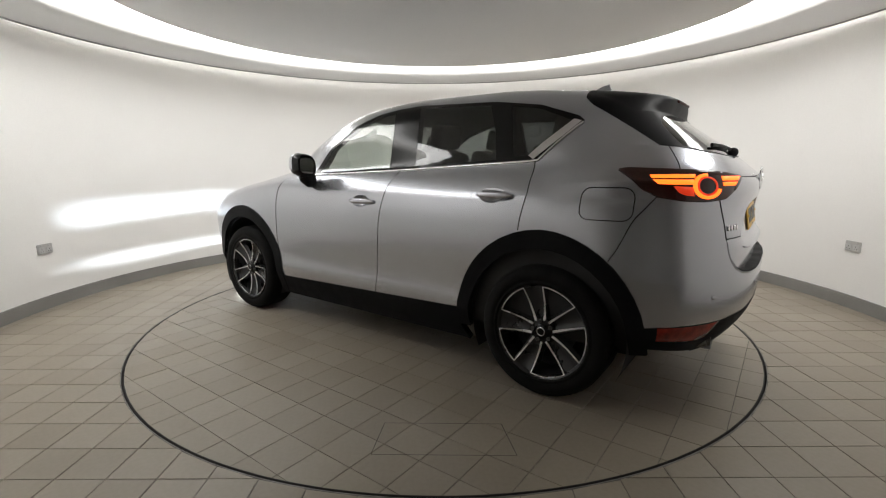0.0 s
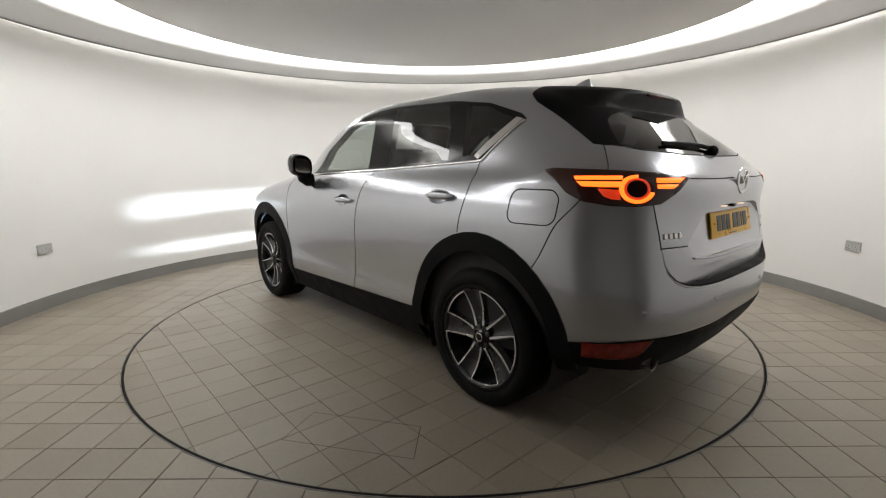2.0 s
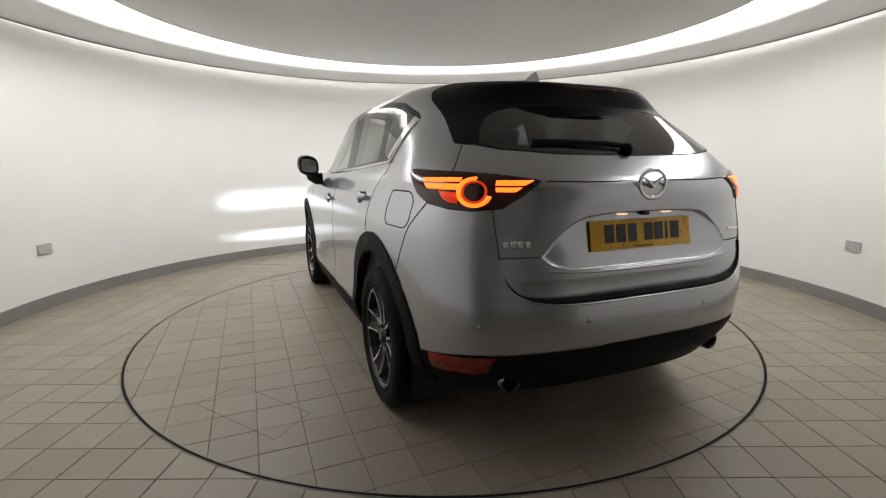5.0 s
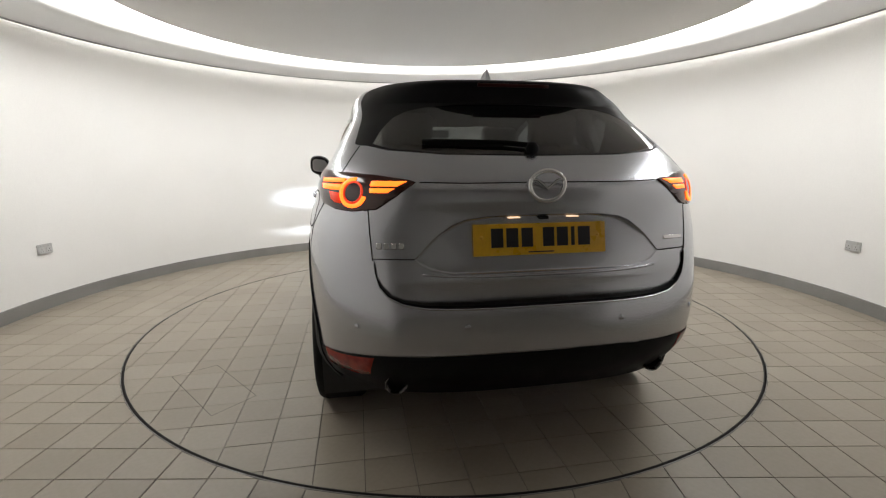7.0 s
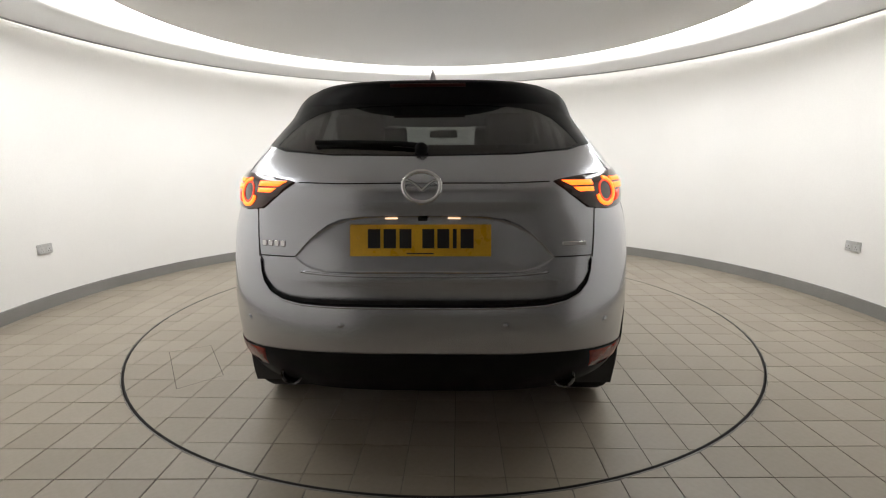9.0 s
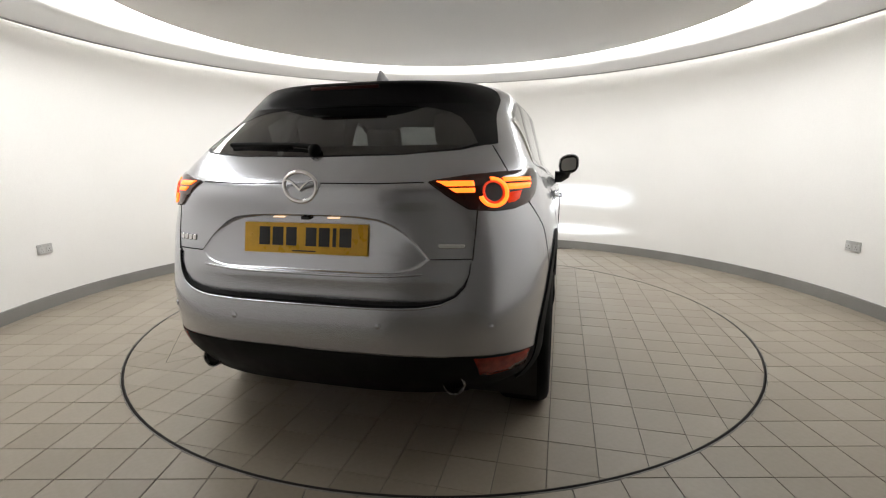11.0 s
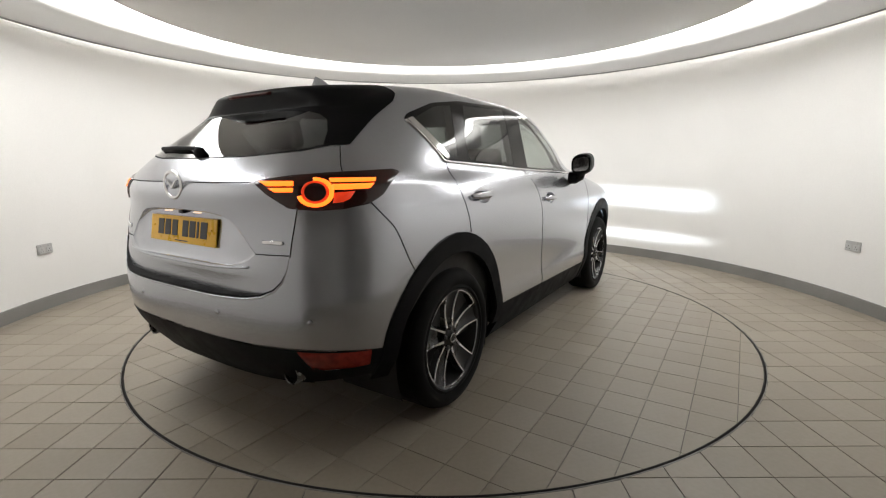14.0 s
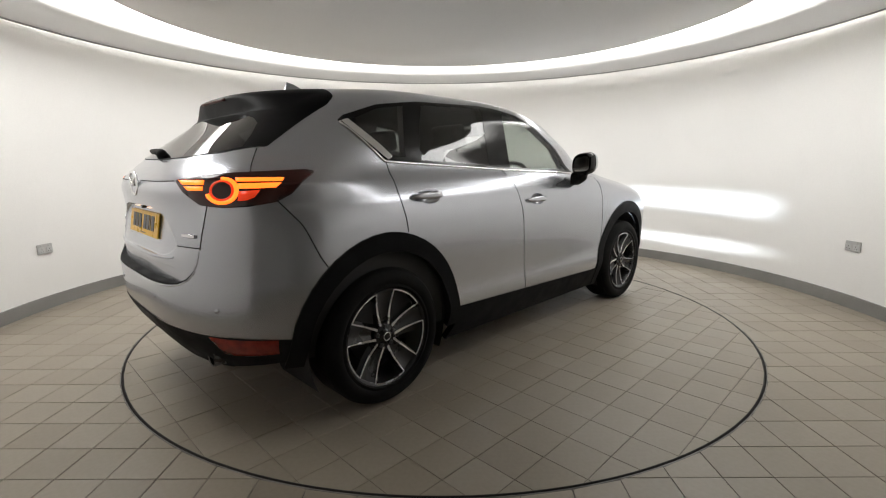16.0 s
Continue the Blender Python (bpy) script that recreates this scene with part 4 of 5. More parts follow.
def tail_light(P, lens, s):
    lamp = P("tail_light", shifted(panel_edge(lens, 0.003, 0.010), 0.009), RED_LENS, "dark red tail light with glowing orange ring and bars", angle=40)

    def at(q, z, lift=0.006):
        x, y = corner_xy(q, z)
        x2, y2 = corner_xy(q + 0.01, z)
        t = Vector((x2 - x, y2 - y, 0)).normalized()
        n = Vector((-t.y, t.x, 0)) if -t.y < 0 or t.x > 0 else Vector((t.y, -t.x, 0))
        if n.dot(Vector((-0.4, 1, 0))) < 0:
            n = -n
        p = Vector((x, y, z)) + n * lift
        return Vector((p.x, p.y * s, p.z))

    def band(qz_outer, qz_inner, lift, closed=False):
        bm = bmesh.new()
        a = [bm.verts.new(at(q, z, lift)) for q, z in qz_outer]
        b = [bm.verts.new(at(q, z, lift)) for q, z in qz_inner]
        n = len(a)
        for i in range(n if closed else n - 1):
            j = (i + 1) % n
            bm.faces.new((a[i], a[j], b[j], b[i]))
        bmesh.ops.recalc_face_normals(bm, faces=bm.faces[:])
        return thick(bm, 0.003)

    cq, cz = 0.012, 1.091
    sx = 0.096

    def ring(r0, r1, a0, a1, n=40):
        A = [radians(a0 + (a1 - a0) * i / n) for i in range(n + 1)]
        return ([(cq + sx * r0 * math.cos(a), cz + 0.052 * r0 * math.sin(a)) for a in A], [(cq + sx * r1 * math.cos(a), cz + 0.052 * r1 * math.sin(a)) for a in A])

    sub("glow_ring", band(*ring(1.0, 0.74, -165, 95), 0.0135), LAMP_ORANGE, lamp, "bright orange ring")
    sub("ring_halo", band(*ring(0.72, 0.58, -180, 180), 0.0115), LAMP_RED, lamp, "dim red ring")
    bars = {"outer": [((0.085, 1.140), (0.20, 1.140), (0.335, 1.139)), ((0.090, 1.124), (0.20, 1.124), (0.330, 1.124))],
            "outer2": [((0.100, 1.116), (0.20, 1.116), (0.325, 1.117)), ((0.105, 1.098), (0.20, 1.098), (0.300, 1.100))],
            "inner": [((-0.272, 1.129), (-0.18, 1.129), (-0.095, 1.129)), ((-0.235, 1.112), (-0.18, 1.112), (-0.095, 1.112))],
            "inner2": [((-0.225, 1.105), (-0.18, 1.105), (-0.097, 1.105)), ((-0.195, 1.092), (-0.18, 1.092), (-0.100, 1.092))]}
    for k, (a, b) in bars.items():
        sub("glow_bar", band(resample(list(a), 0.02), _match(resample(list(a), 0.02), a, b), 0.0135), LAMP_ORANGE, lamp, "bright orange light bar")
    sub("glow_patch", band([(0.11, 1.088), (0.17, 1.090), (0.22, 1.092)], [(0.10, 1.052), (0.15, 1.055), (0.19, 1.066)], 0.0115), LAMP_RED, lamp, "dim red segment")


def _match(pts, a, b):
    out = []
    for q, z in pts:
        u = (q - a[0][0]) / (a[-1][0] - a[0][0])
        out.append((float(np.interp(u, [(p[0] - a[0][0]) / (a[-1][0] - a[0][0]) for p in a], [p[0] for p in b])),
                    float(np.interp(u, [(p[0] - a[0][0]) / (a[-1][0] - a[0][0]) for p in a], [p[1] for p in b]))))
    return out


def beam_box(parent, name, x0, x1, y0, y1, back, mouth, s, mat, spread=(0.08, 0.10)):
    """A lamp in a black slot: back and mouth are its heights (low, high) at x0 and x1."""
    ya, yb = y0 * s, y1 * s
    bm = bmesh.new()
    q = [(x0, ya, back[0]), (x0, yb, back[0]), (x0, yb, back[1]), (x0, ya, back[1])]
    bm.faces.new([bm.verts.new(p) for p in q])
    bm.normal_update()
    if bm.faces[:][0].normal.x < 0:
        bmesh.ops.reverse_faces(bm, faces=bm.faces[:])
    sub(name, bm, mat, parent, "bright white lamp", smooth=False)
    bm = bmesh.new()
    for zb, zm in ((back[0] - 0.002, mouth[0]), (back[1] + 0.002, mouth[1])):
        bm.faces.new([bm.verts.new(p) for p in ((x0, ya - 0.03 * s, zb), (x0, yb + 0.03 * s, zb), (x1, yb + spread[1] * s, zm), (x1, ya - spread[0] * s, zm))])
    for yy, ym in ((ya - 0.03 * s, ya - spread[0] * s), (yb + 0.03 * s, yb + spread[1] * s)):
        bm.faces.new([bm.verts.new(p) for p in ((x0, yy, back[0] - 0.002), (x0, yy, back[1] + 0.002), (x1, ym, mouth[1]), (x1, ym, mouth[0]))])
    bm.faces.new([bm.verts.new(p) for p in ((x0 - 0.004, ya - 0.03 * s, back[0] - 0.002), (x0 - 0.004, yb + 0.03 * s, back[0] - 0.002), (x0 - 0.004, yb + 0.03 * s, back[1] + 0.002), (x0 - 0.004, ya - 0.03 * s, back[1] + 0.002))])
    sub("lamp_housing", bm, GAP_DARK, parent, smooth=False)


def headlight(P, lens, s):
    h = P("headlight", lens, LENS_CLEAR, "clear headlight with a bright low beam")
    beam_box(h, "led_lamp", 3.14, 3.30, 0.58, 0.68, (0.842, 0.868), (0.798, 0.852), s, LAMP_WHITE)
    bm = bmesh.new()
    box(bm, (0.06, 0.22, 0.003), (3.28, s * 0.62, 0.3965), bevel=0.001)
    f = P("fog_lamp", bm, PLASTIC, "low front lamp in a black slot")
    beam_box(f, "led_strip", 3.24, 3.34, 0.58, 0.68, (0.385, 0.391), (0.3755, 0.385), s, FOG_WHITE, (0.05, 0.05))


def interior(P):
    # dark lining inside the shell, with the same window openings
    bm = loft(0.045, [0.32, 0.6, 0.9, 1.1, 1.16, 1.22, 1.30, 1.38, 1.46, 1.52, 1.56, 1.60], 14, 16, 10)
    for s in (1, -1):
        up = lambda c, s=s: c.y * s > 0.2 and c.x < 2.2
        for g in (GLASS_F, GLASS_R, GLASS_Q):
            cut(bm, g, AX, AZ, up, 5)
    cut(bm, [(y, z) for y, z in GLASS_B], AY, AZ, lambda c: c.x < 0, 5)
    ws = [(0.68, 1.16), (0.58, 1.40), (0.48, 1.54), (-0.48, 1.54), (-0.58, 1.40), (-0.68, 1.16)]
    cut(bm, ws, AY, AZ, lambda c: c.x > 1.2 and c.z > 1.12, 5)
    bmesh.ops.delete(bm, geom=[f for f in bm.faces if f.material_index == 5 or f.calc_center_median().x > 2.4 or (f.calc_center_median().x < -0.55 and f.calc_center_median().z < 1.2)], context="FACES")
    P("cabin_lining", bm, INTERIOR, "dark cabin lining")
    bm = bmesh.new()
    box(bm, (3.4, 1.24, 0.10), (1.35, 0, 0.35), bevel=0.02)
    P("underbody", bm, INTERIOR, "dark underbody")
    bm = bmesh.new()
    box(bm, (0.50, 1.50, 0.28), (2.05, 0, 0.98), bevel=0.09, seg=3)
    P("dashboard", bm, INTERIOR, angle=40)
    bm = bmesh.new()
    ringp = [(0.185 + 0.016 * math.cos(a), 0.016 * math.sin(a)) for a in [2 * math.pi * k / 10 for k in range(10)]]
    lathe(bm, ringp, 32, closed=True)
    bmesh.ops.transform(bm, matrix=Matrix.Translation((1.66, -0.37, 1.03)) @ Matrix.Rotation(radians(-65), 4, "Y"), verts=bm.verts)
    P("steering_wheel", bm, LEATHER)

    def seat(x, y, w, name, heads):
        bm = bmesh.new()
        box(bm, (0.52, w, 0.18), (x + 0.25, y, 0.62), bevel=0.06, seg=3)
        box(bm, (0.17, w, 0.66), (x - 0.10, y, 0.96), Matrix.Rotation(radians(-17), 3, "Y"), bevel=0.06, seg=3)
        st = P(name, bm, LEATHER, "black leather seat", angle=50)
        for hy in heads:
            bm = bmesh.new()
            box(bm, (0.11, 0.25, 0.17), (x - 0.225, y + hy, 1.375), Matrix.Rotation(radians(-12), 3, "Y"), bevel=0.045, seg=3)
            box(bm, (0.012, 0.012, 0.10), (x - 0.205, y + hy - 0.06, 1.275))
            box(bm, (0.012, 0.012, 0.10), (x - 0.205, y + hy + 0.06, 1.275))
            sub("headrest", bm, LEATHER, st, angle=50)

    seat(1.20, 0.37, 0.50, "front_seat", (0,))
    seat(1.20, -0.37, 0.50, "front_seat", (0,))
    seat(0.30, 0.0, 1.30, "rear_bench", (-0.40, 0.40))
    bm = bmesh.new()
    box(bm, (0.05, 0.24, 0.07), (1.62, 0.0, 1.455), bevel=0.02)
    P("inner_mirror", bm, INTERIOR)


def rear_details(P, gate, bumper, sur):
    bm = bmesh.new()
    pts = [Vector((rear_x(0.16 * t, 1.535) - LIP(1.535) - 0.003, 0.16 * t, 1.535)) for t in [-1 + i / 5 for i in range(11)]]
    tube(bm, pts, 0.009, 8, 0.005)
    sub("brake_light", bm, BRAKE_LENS, sur, "dark red high brake light, unlit")
    # shark-fin aerial
    bm = bmesh.new()
    prof = [(-0.012, 0.066), (0.03, 0.056), (0.085, 0.030), (0.14, 0.002), (-0.035, 0.002)]
    def finp(x, z, y):
        return bm.verts.new((x, y, 1.634 + z))
    l = [finp(x, z - 0.006, 0.016 * (1 - z / 0.075)) for x, z in prof]
    r = [finp(x, z - 0.006, -0.016 * (1 - z / 0.075)) for x, z in prof]
    bm.faces.new(l)
    bm.faces.new(r[::-1])
    for i in range(5):
        j = (i + 1) % 5
        bm.faces.new((l[i], r[i], r[j], l[j]))
    bmesh.ops.recalc_face_normals(bm, faces=bm.faces[:])
    P("aerial_fin", bm, PAINT, "silver shark-fin aerial", angle=30)
    # wiper, parked across the glass
    bm = bmesh.new()
    wp = [Vector((rear_x(y, z) - 0.022, y, z)) for y, z in ((0.02, 1.238), (-0.0, 1.252), (0.10, 1.262), (0.25, 1.266), (0.43, 1.268))]
    tube(bm, wp, 0.010, 8, 0.008)
    bmesh.ops.create_uvsphere(bm, u_segments=14, v_segments=8, radius=0.026, matrix=Matrix.Translation((rear_x(0.01, 1.240) - 0.016, 0.01, 1.240)))
    w = P("rear_wiper", bm, PLASTIC, "black rear wiper", angle=50)
    bm = bmesh.new()
    tube(bm, [Vector((rear_x(y, z) - 0.012, y, z)) for y, z in ((0.12, 1.254), (0.27, 1.258), (0.42, 1.262))], 0.012, 6, 0.005)
    sub("wiper_blade", bm, RUBBER, w)
    # number plate with plain bars
    lo, hi = gate_x(0, 0.872) + 0.0184, gate_x(0, 0.978) + 0.0273
    px = (lo + hi) / 2 - 0.007
    pm = Matrix.Translation((px, 0.010, 0.925)) @ Matrix.Rotation(math.atan2(hi - lo, 0.106), 4, "Y")
    bm = bmesh.new()
    box(bm, (0.006, 0.520, 0.111), bevel=0.0025)
    bmesh.ops.transform(bm, matrix=pm, verts=bm.verts)
    plate = P("number_plate", bm, PLATE_YELLOW, "yellow number plate with black bars", angle=40)
    for y, wd in ((0.170, 0.046), (0.112, 0.046), (0.054, 0.044), (-0.030, 0.044), (-0.085, 0.044), (-0.127, 0.014), (-0.172, 0.048)):
        bm = bmesh.new()
        box(bm, (0.002, wd, 0.070), (-0.0038, y, 0.004))
        bmesh.ops.transform(bm, matrix=pm, verts=bm.verts)
        sub("bar", bm, PLATE_BLACK, plate, "black bar", smooth=False)
    bm = bmesh.new()
    box(bm, (0.0016, 0.10, 0.004), (-0.0034, 0, -0.047))
    bmesh.ops.transform(bm, matrix=pm, verts=bm.verts)
    sub("small_print", bm, PLATE_BLACK, plate, smooth=False)
    for y in (-0.228, 0.228):
        bm = bmesh.new()
        bmesh.ops.create_uvsphere(bm, u_segments=10, v_segments=6, radius=0.006, matrix=pm @ Matrix.Translation((-0.003, y, 0.004)))
        sub("screw", bm, PLATE_YELLOW, plate)
    # emblem: an oval ring with a winged shape
    ex, ez = gate_x(0, 1.110) - 0.004, 1.113
    bm = bmesh.new()
    n = 40
    rings = []
    for i in range(n):
        a = 2 * math.pi * i / n
        c = Vector((0, 0.066 * math.cos(a), 0.052 * math.sin(a)))
        d = c.normalized()
        rings.append([bm.verts.new(Vector((ex - 0.004, 0, ez)) + c + d * 0.008 * math.cos(b) + Vector((0.006 * math.sin(b), 0, 0))) for b in [2 * math.pi * k / 8 for k in range(8)]])
    for i in range(n):
        a, b = rings[i], rings[(i + 1) % n]
        for k in range(8):
            bm.faces.new((a[k], a[(k + 1) % 8], b[(k + 1) % 8], b[k]))
    for sy in (1, -1):
        tube(bm, [Vector((ex - 0.004, sy * y, ez + z)) for y, z in ((0.060, 0.020), (0.040, 0.017), (0.022, 0.004), (0.0, -0.014))], 0.008, 6, 0.005, up=AX)
    bmesh.ops.recalc_face_normals(bm, faces=bm.faces[:])
    P("emblem", bm, CHROME, "chrome oval emblem", angle=50)
    # plain bars in place of the model and engine badges
    for y0, wd, z, n in ((0.570, 0.105, 0.906, 4), (-0.560, 0.095, 0.906, 1)):
        bm = bmesh.new()
        for i in range(n):
            yy = y0 + wd / 2 - wd * (i + 0.5) / n
            box(bm, (0.006, wd / n * (0.75 if n > 1 else 1.0), 0.020 if n > 1 else 0.013), (gate_x(yy, z) - 0.002, yy, z), Matrix.Rotation(radians(-12 if yy > 0 else 12), 3, "Z"), bevel=0.002, seg=1)
        P("badge", bm, CHROME, "small chrome badge", angle=40)
    # bright crease under the plate and the two plate lamps above it
    bm = bmesh.new()
    line = [(y, 0.806 + 0.012 * (abs(y) / 0.46) ** 4) for y in [-0.46 + 0.92 * i / 30 for i in range(31)]]
    pts = [Vector((gate_x(y, z) - 0.001, y, z)) for y, z in line]
    strip(bm, pts, [Vector((-1, 0, 0))] * len(pts), 0.008, 0.004, [Vector((0, 0, 1))] * len(pts))
    sub("crease_strip", bm, PAINT, gate)
    bm = bmesh.new()
    box(bm, (0.02, 0.034, 0.012), (gate_x(0, 1.0) + 0.018, 0, 1.001), bevel=0.003)
    sub("latch_button", bm, GLOSS_BLACK, gate)
    for y in (-0.115, 0.115):
        bm = bmesh.new()
        box(bm, (0.012, 0.045, 0.004), (gate_x(0, 1.0) + 0.018, y, 1.003))
        sub("plate_lamp", bm, PLATE_LAMP, gate, "warm lit plate lamp", smooth=False)
    # ledge between bumper and tailgate, coloured black for its shade, and the tailgate's joints
    half = resample([(0.630, 0.85), (0.6245, 0.815), (0.6075, 0.775), (0.5755, 0.743), (0.525, 0.723), (0.45, 0.7135), (0.315, 0.711), (0.0, 0.711)], 0.03)
    line = half + [(-y, z) for y, z in half[-2::-1]]
    bm = bmesh.new()
    va = [bm.verts.new((rear_x(y, z) - 0.0005, y, z)) for y, z in line]
    vb = [bm.verts.new((gate_x(y * 0.99, z) + 0.012, y * 0.998, z + 0.003)) for y, z in line]
    for i in range(len(va) - 1):
        bm.faces.new((va[i], va[i + 1], vb[i + 1], vb[i]))
    bmesh.ops.recalc_face_normals(bm, faces=bm.faces[:])
    sub("bumper_ledge", bm, PLASTIC, bumper, "dark ledge under the tailgate")
    # black strip painting shade below it, with a raised strip for the edge's highlight
    low = []
    for y, z in line:
        w = 0.013 * min(max((0.83 - z) / 0.12, 0.06), 1)
        k = min(abs(y) / 0.6, 1) ** 6
        low.append((y + math.copysign(w * k, y), z - w * (1 - 0.5 * k)))
    bm = bmesh.new()
    va = [bm.verts.new((rear_x(y, z) - 0.0012, y, z)) for y, z in line]
    vb = [bm.verts.new((rear_x(y, z) - 0.0022, y, z)) for y, z in low]
    for i in range(len(va) - 1):
        bm.faces.new((va[i], va[i + 1], vb[i + 1], vb[i]))
    bmesh.ops.recalc_face_normals(bm, faces=bm.faces[:])
    sub("bumper_step", bm, PLASTIC, bumper, "dark step along the bumper's top")
    bm = bmesh.new()
    pts = [Vector((rear_x(y, z) - 0.001, y, z)) for y, z in low]
    strip(bm, pts, [Vector((-0.6, 0, 0.8))] * len(pts), 0.006, 0.003, [Vector((-0.8, 0, -0.6))] * len(pts))
    sub("bumper_edge", bm, PAINT, bumper)

    def rear_gap(line, place, width=0.004):
        pts = [Vector((place(y, z) - 0.0008, y, z)) for y, z in line]
        d = [(pts[min(i + 1, len(pts) - 1)] - pts[max(i - 1, 0)]).normalized() for i in range(len(pts))]
        nor = [Vector((-0.8, 0.6 * (y / 0.75), 0.1)).normalized() for y, z in line]
        g = bmesh.new()
        strip(g, pts, nor, width, 0.0008, [n.cross(k).normalized() for n, k in zip(nor, d)])
        sub("panel_gap", g, GAP_DARK, gate)

    for s in (1, -1):
        rear_gap([(s * y, z) for y, z in resample([(0.643, 1.035), (0.640, 0.95), (0.634, 0.86)], 0.03)], rear_x)
        rear_gap([(s * y, z) for y, z in resample([(0.742, 1.150), (0.706, 1.20), (0.662, 1.258)], 0.02)], rear_x)
        rear_gap([(s * y, z) for y, z in resample([(0.075, 1.121), (0.30, 1.120), (0.46, 1.124)], 0.03)], gate_x, 0.004)
        rear_gap([(s * y, z) for y, z in resample([(0.485, 0.866), (0.63, 0.866)], 0.03)], gate_x, 0.0035)
    # parking sensors
    for y, z in ((0.303, 0.632), (-0.303, 0.632), (0.70, 0.618), (-0.70, 0.618)):
        x = rear_x(y, z)
        n = Vector((-1, 0, 0)) if abs(y) < 0.5 else Vector((-0.75, 0.66 * math.copysign(1, y), 0))
        bm = bmesh.new()
        lathe(bm, [(0.0001, 0.004), (0.009, 0.004), (0.0115, 0.002), (0.012, -0.006)], 18)
        bmesh.ops.transform(bm, matrix=Matrix.Translation((x, y, z)) @ n.to_track_quat("Z", "Y").to_matrix().to_4x4(), verts=bm.verts)
        sub("parking_sensor", bm, PAINT, bumper, angle=40)
    # tail pipes
    for y in (0.555, -0.555):
        bm = bmesh.new()
        lathe(bm, [(0.036, 0.10), (0.038, 0.0), (0.042, -0.004), (0.044, 0.0), (0.044, 0.14)], 28)
        bmesh.ops.transform(bm, matrix=Matrix.Translation((-0.738, y, 0.368)) @ Matrix.Rotation(radians(90), 4, "Y"), verts=bm.verts)
        tp = P("tail_pipe", bm, PIPE_DARK, "dark steel tail pipe", angle=40)
        bm = bmesh.new()
        r = lathe(bm, [(0.036, 0.0), (0.036, 0.08)], 24)
        bm.faces.new(r[1])
        bmesh.ops.transform(bm, matrix=Matrix.Translation((-0.728, y, 0.368)) @ Matrix.Rotation(radians(90), 4, "Y"), verts=bm.verts)
        sub("pipe_bore", bm, GAP_DARK, tp)


WHEEL_R = 0.354


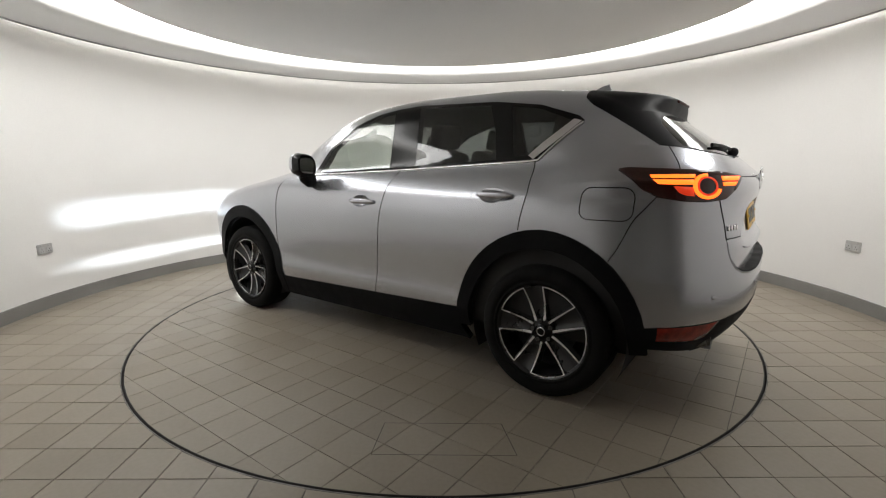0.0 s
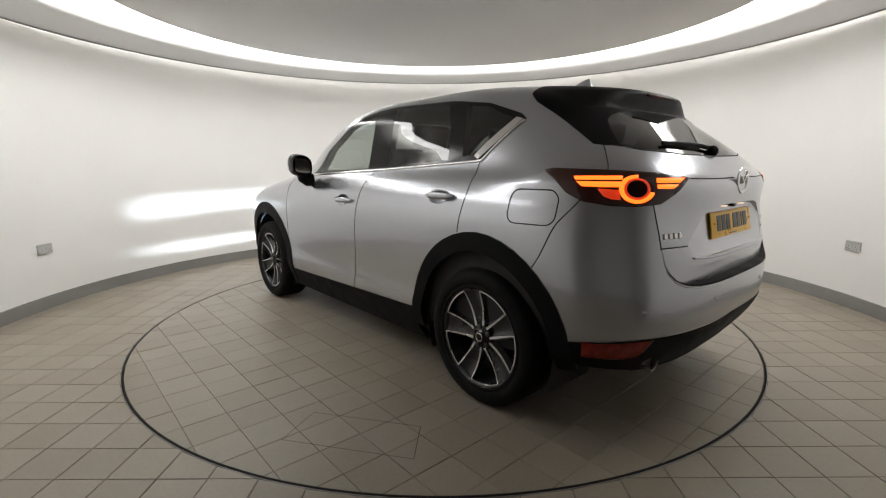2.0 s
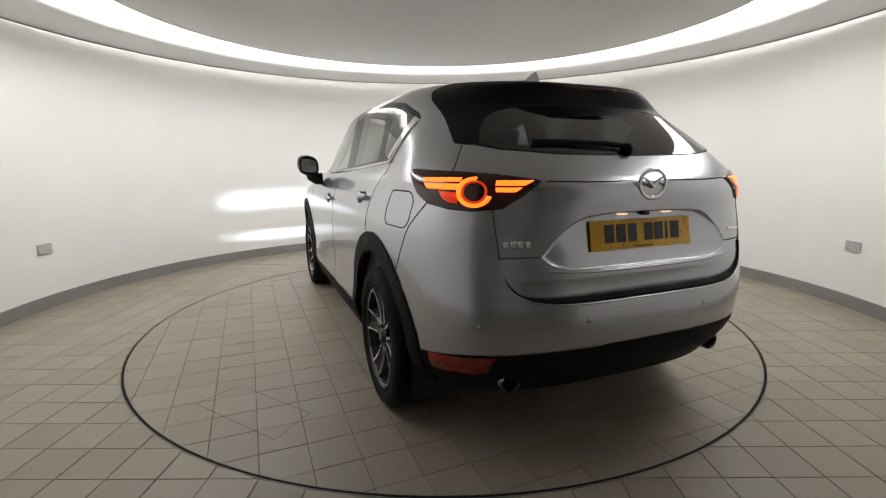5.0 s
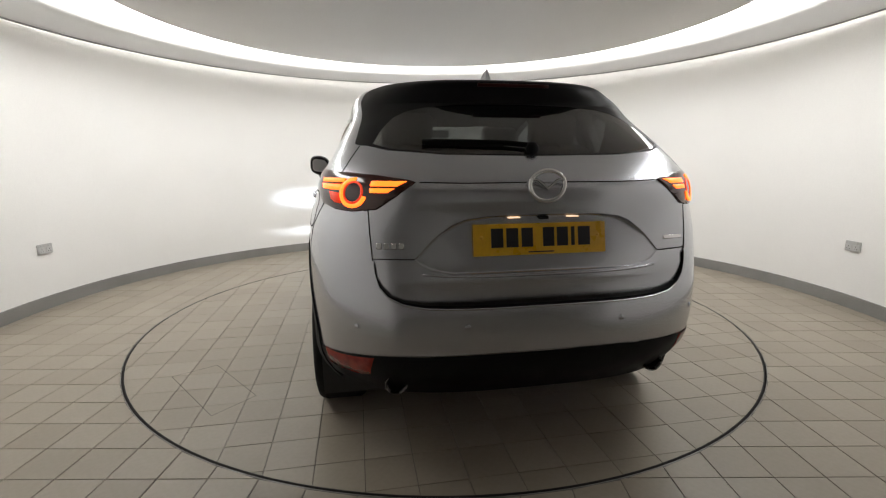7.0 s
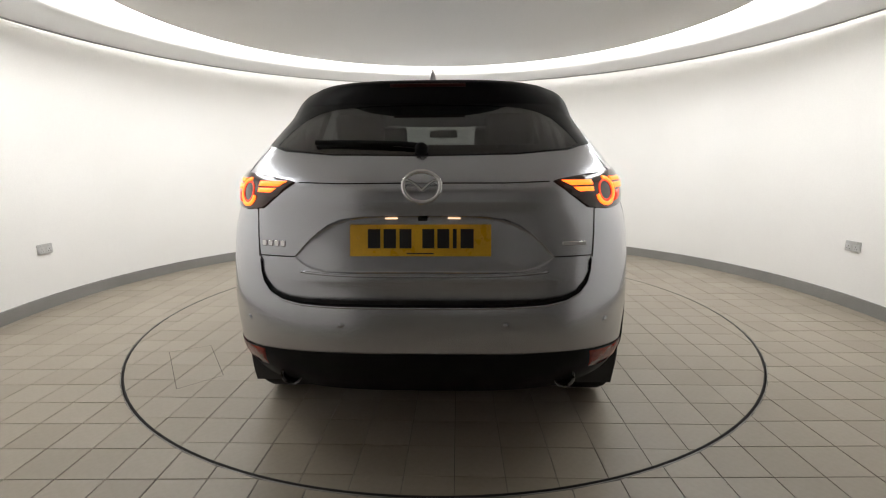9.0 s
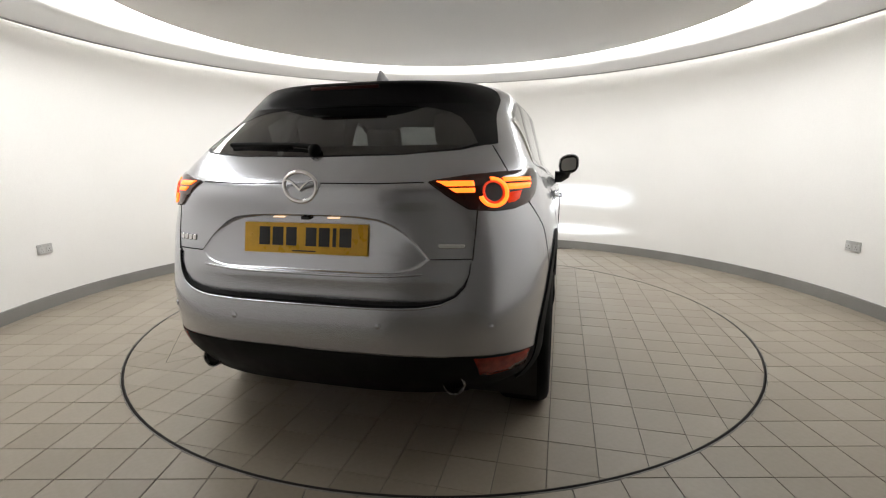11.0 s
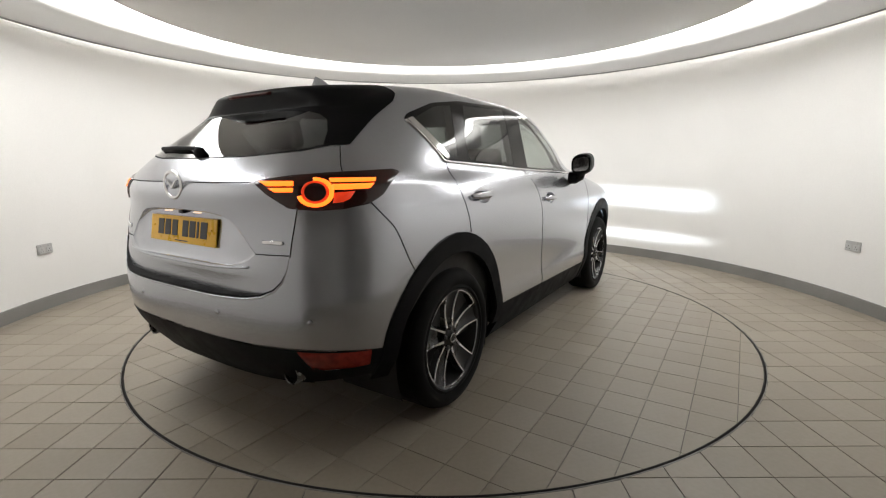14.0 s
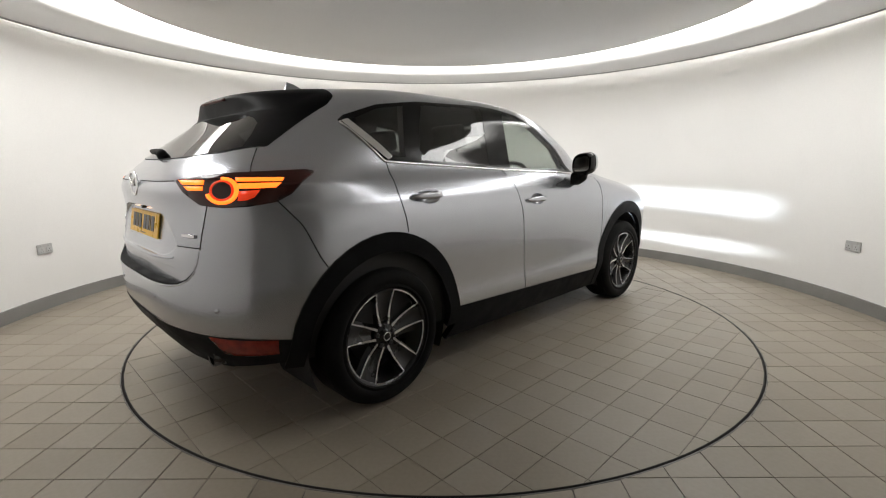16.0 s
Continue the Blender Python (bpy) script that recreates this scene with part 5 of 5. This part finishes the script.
def wheel_parts(P, cx, s, phase, cy=0.880):
    hub = Vector((cx, s * cy, WHEEL_R))

    def place(bm):
        # local: y outwards, then mirrored for the other side
        for v in bm.verts:
            v.co = Vector((v.co.x, v.co.y * s, v.co.z))
        if s < 0:
            bmesh.ops.reverse_faces(bm, faces=bm.faces[:])
        bmesh.ops.translate(bm, verts=bm.verts, vec=hub)
        return bm

    bm = bmesh.new()
    prof = [(0.252, 0.018), (0.262, 0.026), (0.275, 0.022), (0.285, 0.028), (0.305, 0.030), (0.332, 0.022), (0.346, 0.006), (0.351, -0.012), (WHEEL_R, -0.03), (WHEEL_R, -0.10), (WHEEL_R, -0.17),
            (0.351, -0.19), (0.338, -0.21), (0.30, -0.225), (0.255, -0.215)]
    lathe(bm, prof, 72, axis="y")
    bmesh.ops.recalc_face_normals(bm, faces=bm.faces[:])
    tyre_bm = place(bm)
    wheel = P("wheel", tyre_bm, RUBBER, "black tyre on a two-tone alloy rim", angle=45)
    # tread blocks round the rim
    bm = bmesh.new()
    for i in range(64):
        a = 2 * math.pi * i / 64
        for yy in (-0.045, -0.15):
            box(bm, (0.024, 0.06, 0.006), (0, yy, WHEEL_R - 0.0031))
            bmesh.ops.rotate(bm, verts=bm.verts[-8:], cent=(0, 0, 0), matrix=Matrix.Rotation(a, 3, "Y"))
    tagged(sub("tread", place(bm), RUBBER, wheel, smooth=False), kind="stuff")
    # barrel
    bm = bmesh.new()
    lathe(bm, [(0.254, 0.020), (0.250, 0.014), (0.244, 0.0), (0.232, -0.05), (0.228, -0.20)], 64, axis="y")
    bmesh.ops.recalc_face_normals(bm, faces=bm.faces[:])
    sub("rim_barrel", place(bm), RIM_DARK, wheel, "black rim barrel")
    # brake disc and backing
    bm = bmesh.new()
    r = lathe(bm, [(0.02, -0.085), (0.16, -0.085), (0.16, -0.10)], 48, axis="y")
    bm.faces.new(r[0])
    sub("brake_disc", place(bm), DISC, wheel, "grey brake disc")
    bm = bmesh.new()
    r = lathe(bm, [(0.02, -0.14), (0.23, -0.14)], 32, axis="y")
    bm.faces.new(r[0])
    sub("wheel_back", place(bm), INTERIOR, wheel)
    # spokes: five dark arms between five wedge openings, with machined edges
    def polar(rr, deg, y):
        a = radians(deg)
        return Vector((rr * math.cos(a), y, rr * math.sin(a)))
    R0, R1 = 0.062, 0.241
    half = lambda t: math.degrees(math.asin((0.0076 + 0.0846 * t) / (R0 + (R1 - R0) * t)))      # half angle of a straight-sided opening
    for k in range(5):
        c = phase + 72 * k
        bm = bmesh.new()
        rows = []
        for i in range(9):
            t = i / 8
            rr = R0 + (R1 - R0) * t
            y = -0.012 + 0.022 * t - 0.012 * math.sin(math.pi * t)
            a0, a1 = c + half(t), c + 72 - half(t)
            row = [bm.verts.new(polar(rr, a0 + (a1 - a0) * j / 6, y - 0.016 * math.sin(math.pi * j / 6))) for j in range(7)]
            rows.append(row)
        for a, b in zip(rows, rows[1:]):
            for j in range(6):
                bm.faces.new((a[j], a[j + 1], b[j + 1], b[j]))
        bmesh.ops.recalc_face_normals(bm, faces=bm.faces[:])
        if sum(f.normal.y for f in bm.faces) < 0:
            bmesh.ops.reverse_faces(bm, faces=bm.faces[:])
        sp = sub("spoke", place(thick(bm, 0.03)), RIM_DARK, wheel, "black spoke", angle=40)
        # machined edge round the opening
        bm = bmesh.new()
        edge = []
        for i in range(9):
            t = i / 8
            rr = R0 + (R1 - R0) * t
            edge.append((rr, c - half(t), -0.012 + 0.022 * t - 0.012 * math.sin(math.pi * t), 0.0055 + 0.007 * (1 - t) ** 2))
        arc = [(R1, c - half(1) + 2 * half(1) * i / 10, 0.0105, 0.0060) for i in range(1, 10)]
        edge2 = [(rr, 2 * c - a, y, w) for rr, a, y, w in edge[::-1]]
        loop = edge + arc + edge2
        pts = [polar(rr, a, y + 0.002) for rr, a, y, w in loop]
        va, vb = [], []
        mid = polar(0.17, c, 0)
        for i, p in enumerate(pts):
            d = (pts[min(i + 1, len(pts) - 1)] - pts[max(i - 1, 0)]).normalized()
            nrm = Vector((-d.z, 0, d.x))
            if nrm.dot(mid - p) > 0:
                nrm = -nrm
            w = loop[i][3]
            va.append(bm.verts.new(p - nrm * 0.001))
            vb.append(bm.verts.new(p + nrm * w))
        for i in range(len(pts) - 1):
            bm.faces.new((va[i], va[i + 1], vb[i + 1], vb[i]))
        bmesh.ops.recalc_face_normals(bm, faces=bm.faces[:])
        if sum(f.normal.y for f in bm.faces) < 0:
            bmesh.ops.reverse_faces(bm, faces=bm.faces[:])
        sub("machined_edge", place(thick(bm, 0.004)), RIM_CUT, wheel, "bright machined edge", smooth=False)
    bm = bmesh.new()
    lathe(bm, [(0.239, 0.0), (0.241, 0.010), (0.249, 0.014), (0.254, 0.019)], 64, axis="y")
    bmesh.ops.recalc_face_normals(bm, faces=bm.faces[:])
    sub("rim_lip", place(bm), RIM_DARK, wheel)
    bm = bmesh.new()
    r = lathe(bm, [(0.075, -0.035), (0.070, -0.012), (0.050, -0.010), (0.036, -0.004), (0.030, 0.004), (0.026, 0.006)], 36, axis="y")
    bm.faces.new(r[-1])
    bmesh.ops.recalc_face_normals(bm, faces=bm.faces[:])
    sub("hub_cap", place(bm), GLOSS_BLACK, wheel, "black hub cap", angle=40)
    bm = bmesh.new()
    lathe(bm, [(0.019, 0.0065), (0.021, 0.008), (0.023, 0.0065)], 24, axis="y")
    sub("cap_ring", place(bm), CHROME, wheel)
    for k in range(5):
        bm = bmesh.new()
        p = polar(0.052, phase + 36 + 72 * k, -0.008)
        lathe(bm, [(0.0115, -0.01), (0.011, 0.006), (0.008, 0.009), (0.0001, 0.009)], 6, axis="y", centre=p)
        bmesh.ops.recalc_face_normals(bm, faces=bm.faces[:])
        sub("wheel_nut", place(bm), DISC, wheel, smooth=False)
    return wheel


def wheels(P):
    wheel_parts(P, -0.005, 1, 42)
    wheel_parts(P, -0.005, -1, 56)
    wheel_parts(P, 2.698, 1, 11)
    wheel_parts(P, 2.698, -1, 16)


CAR = build_car()


# ---- movement ----
def motions():
    rows = []
    for k in range(33):
        t = 0.5 * k
        rows.append((t, pose(0, 0, 0, 0, 0, HEADING - TURN * t)))
    walk(TABLE, rows)
    walk(CAR, rows)


motions()
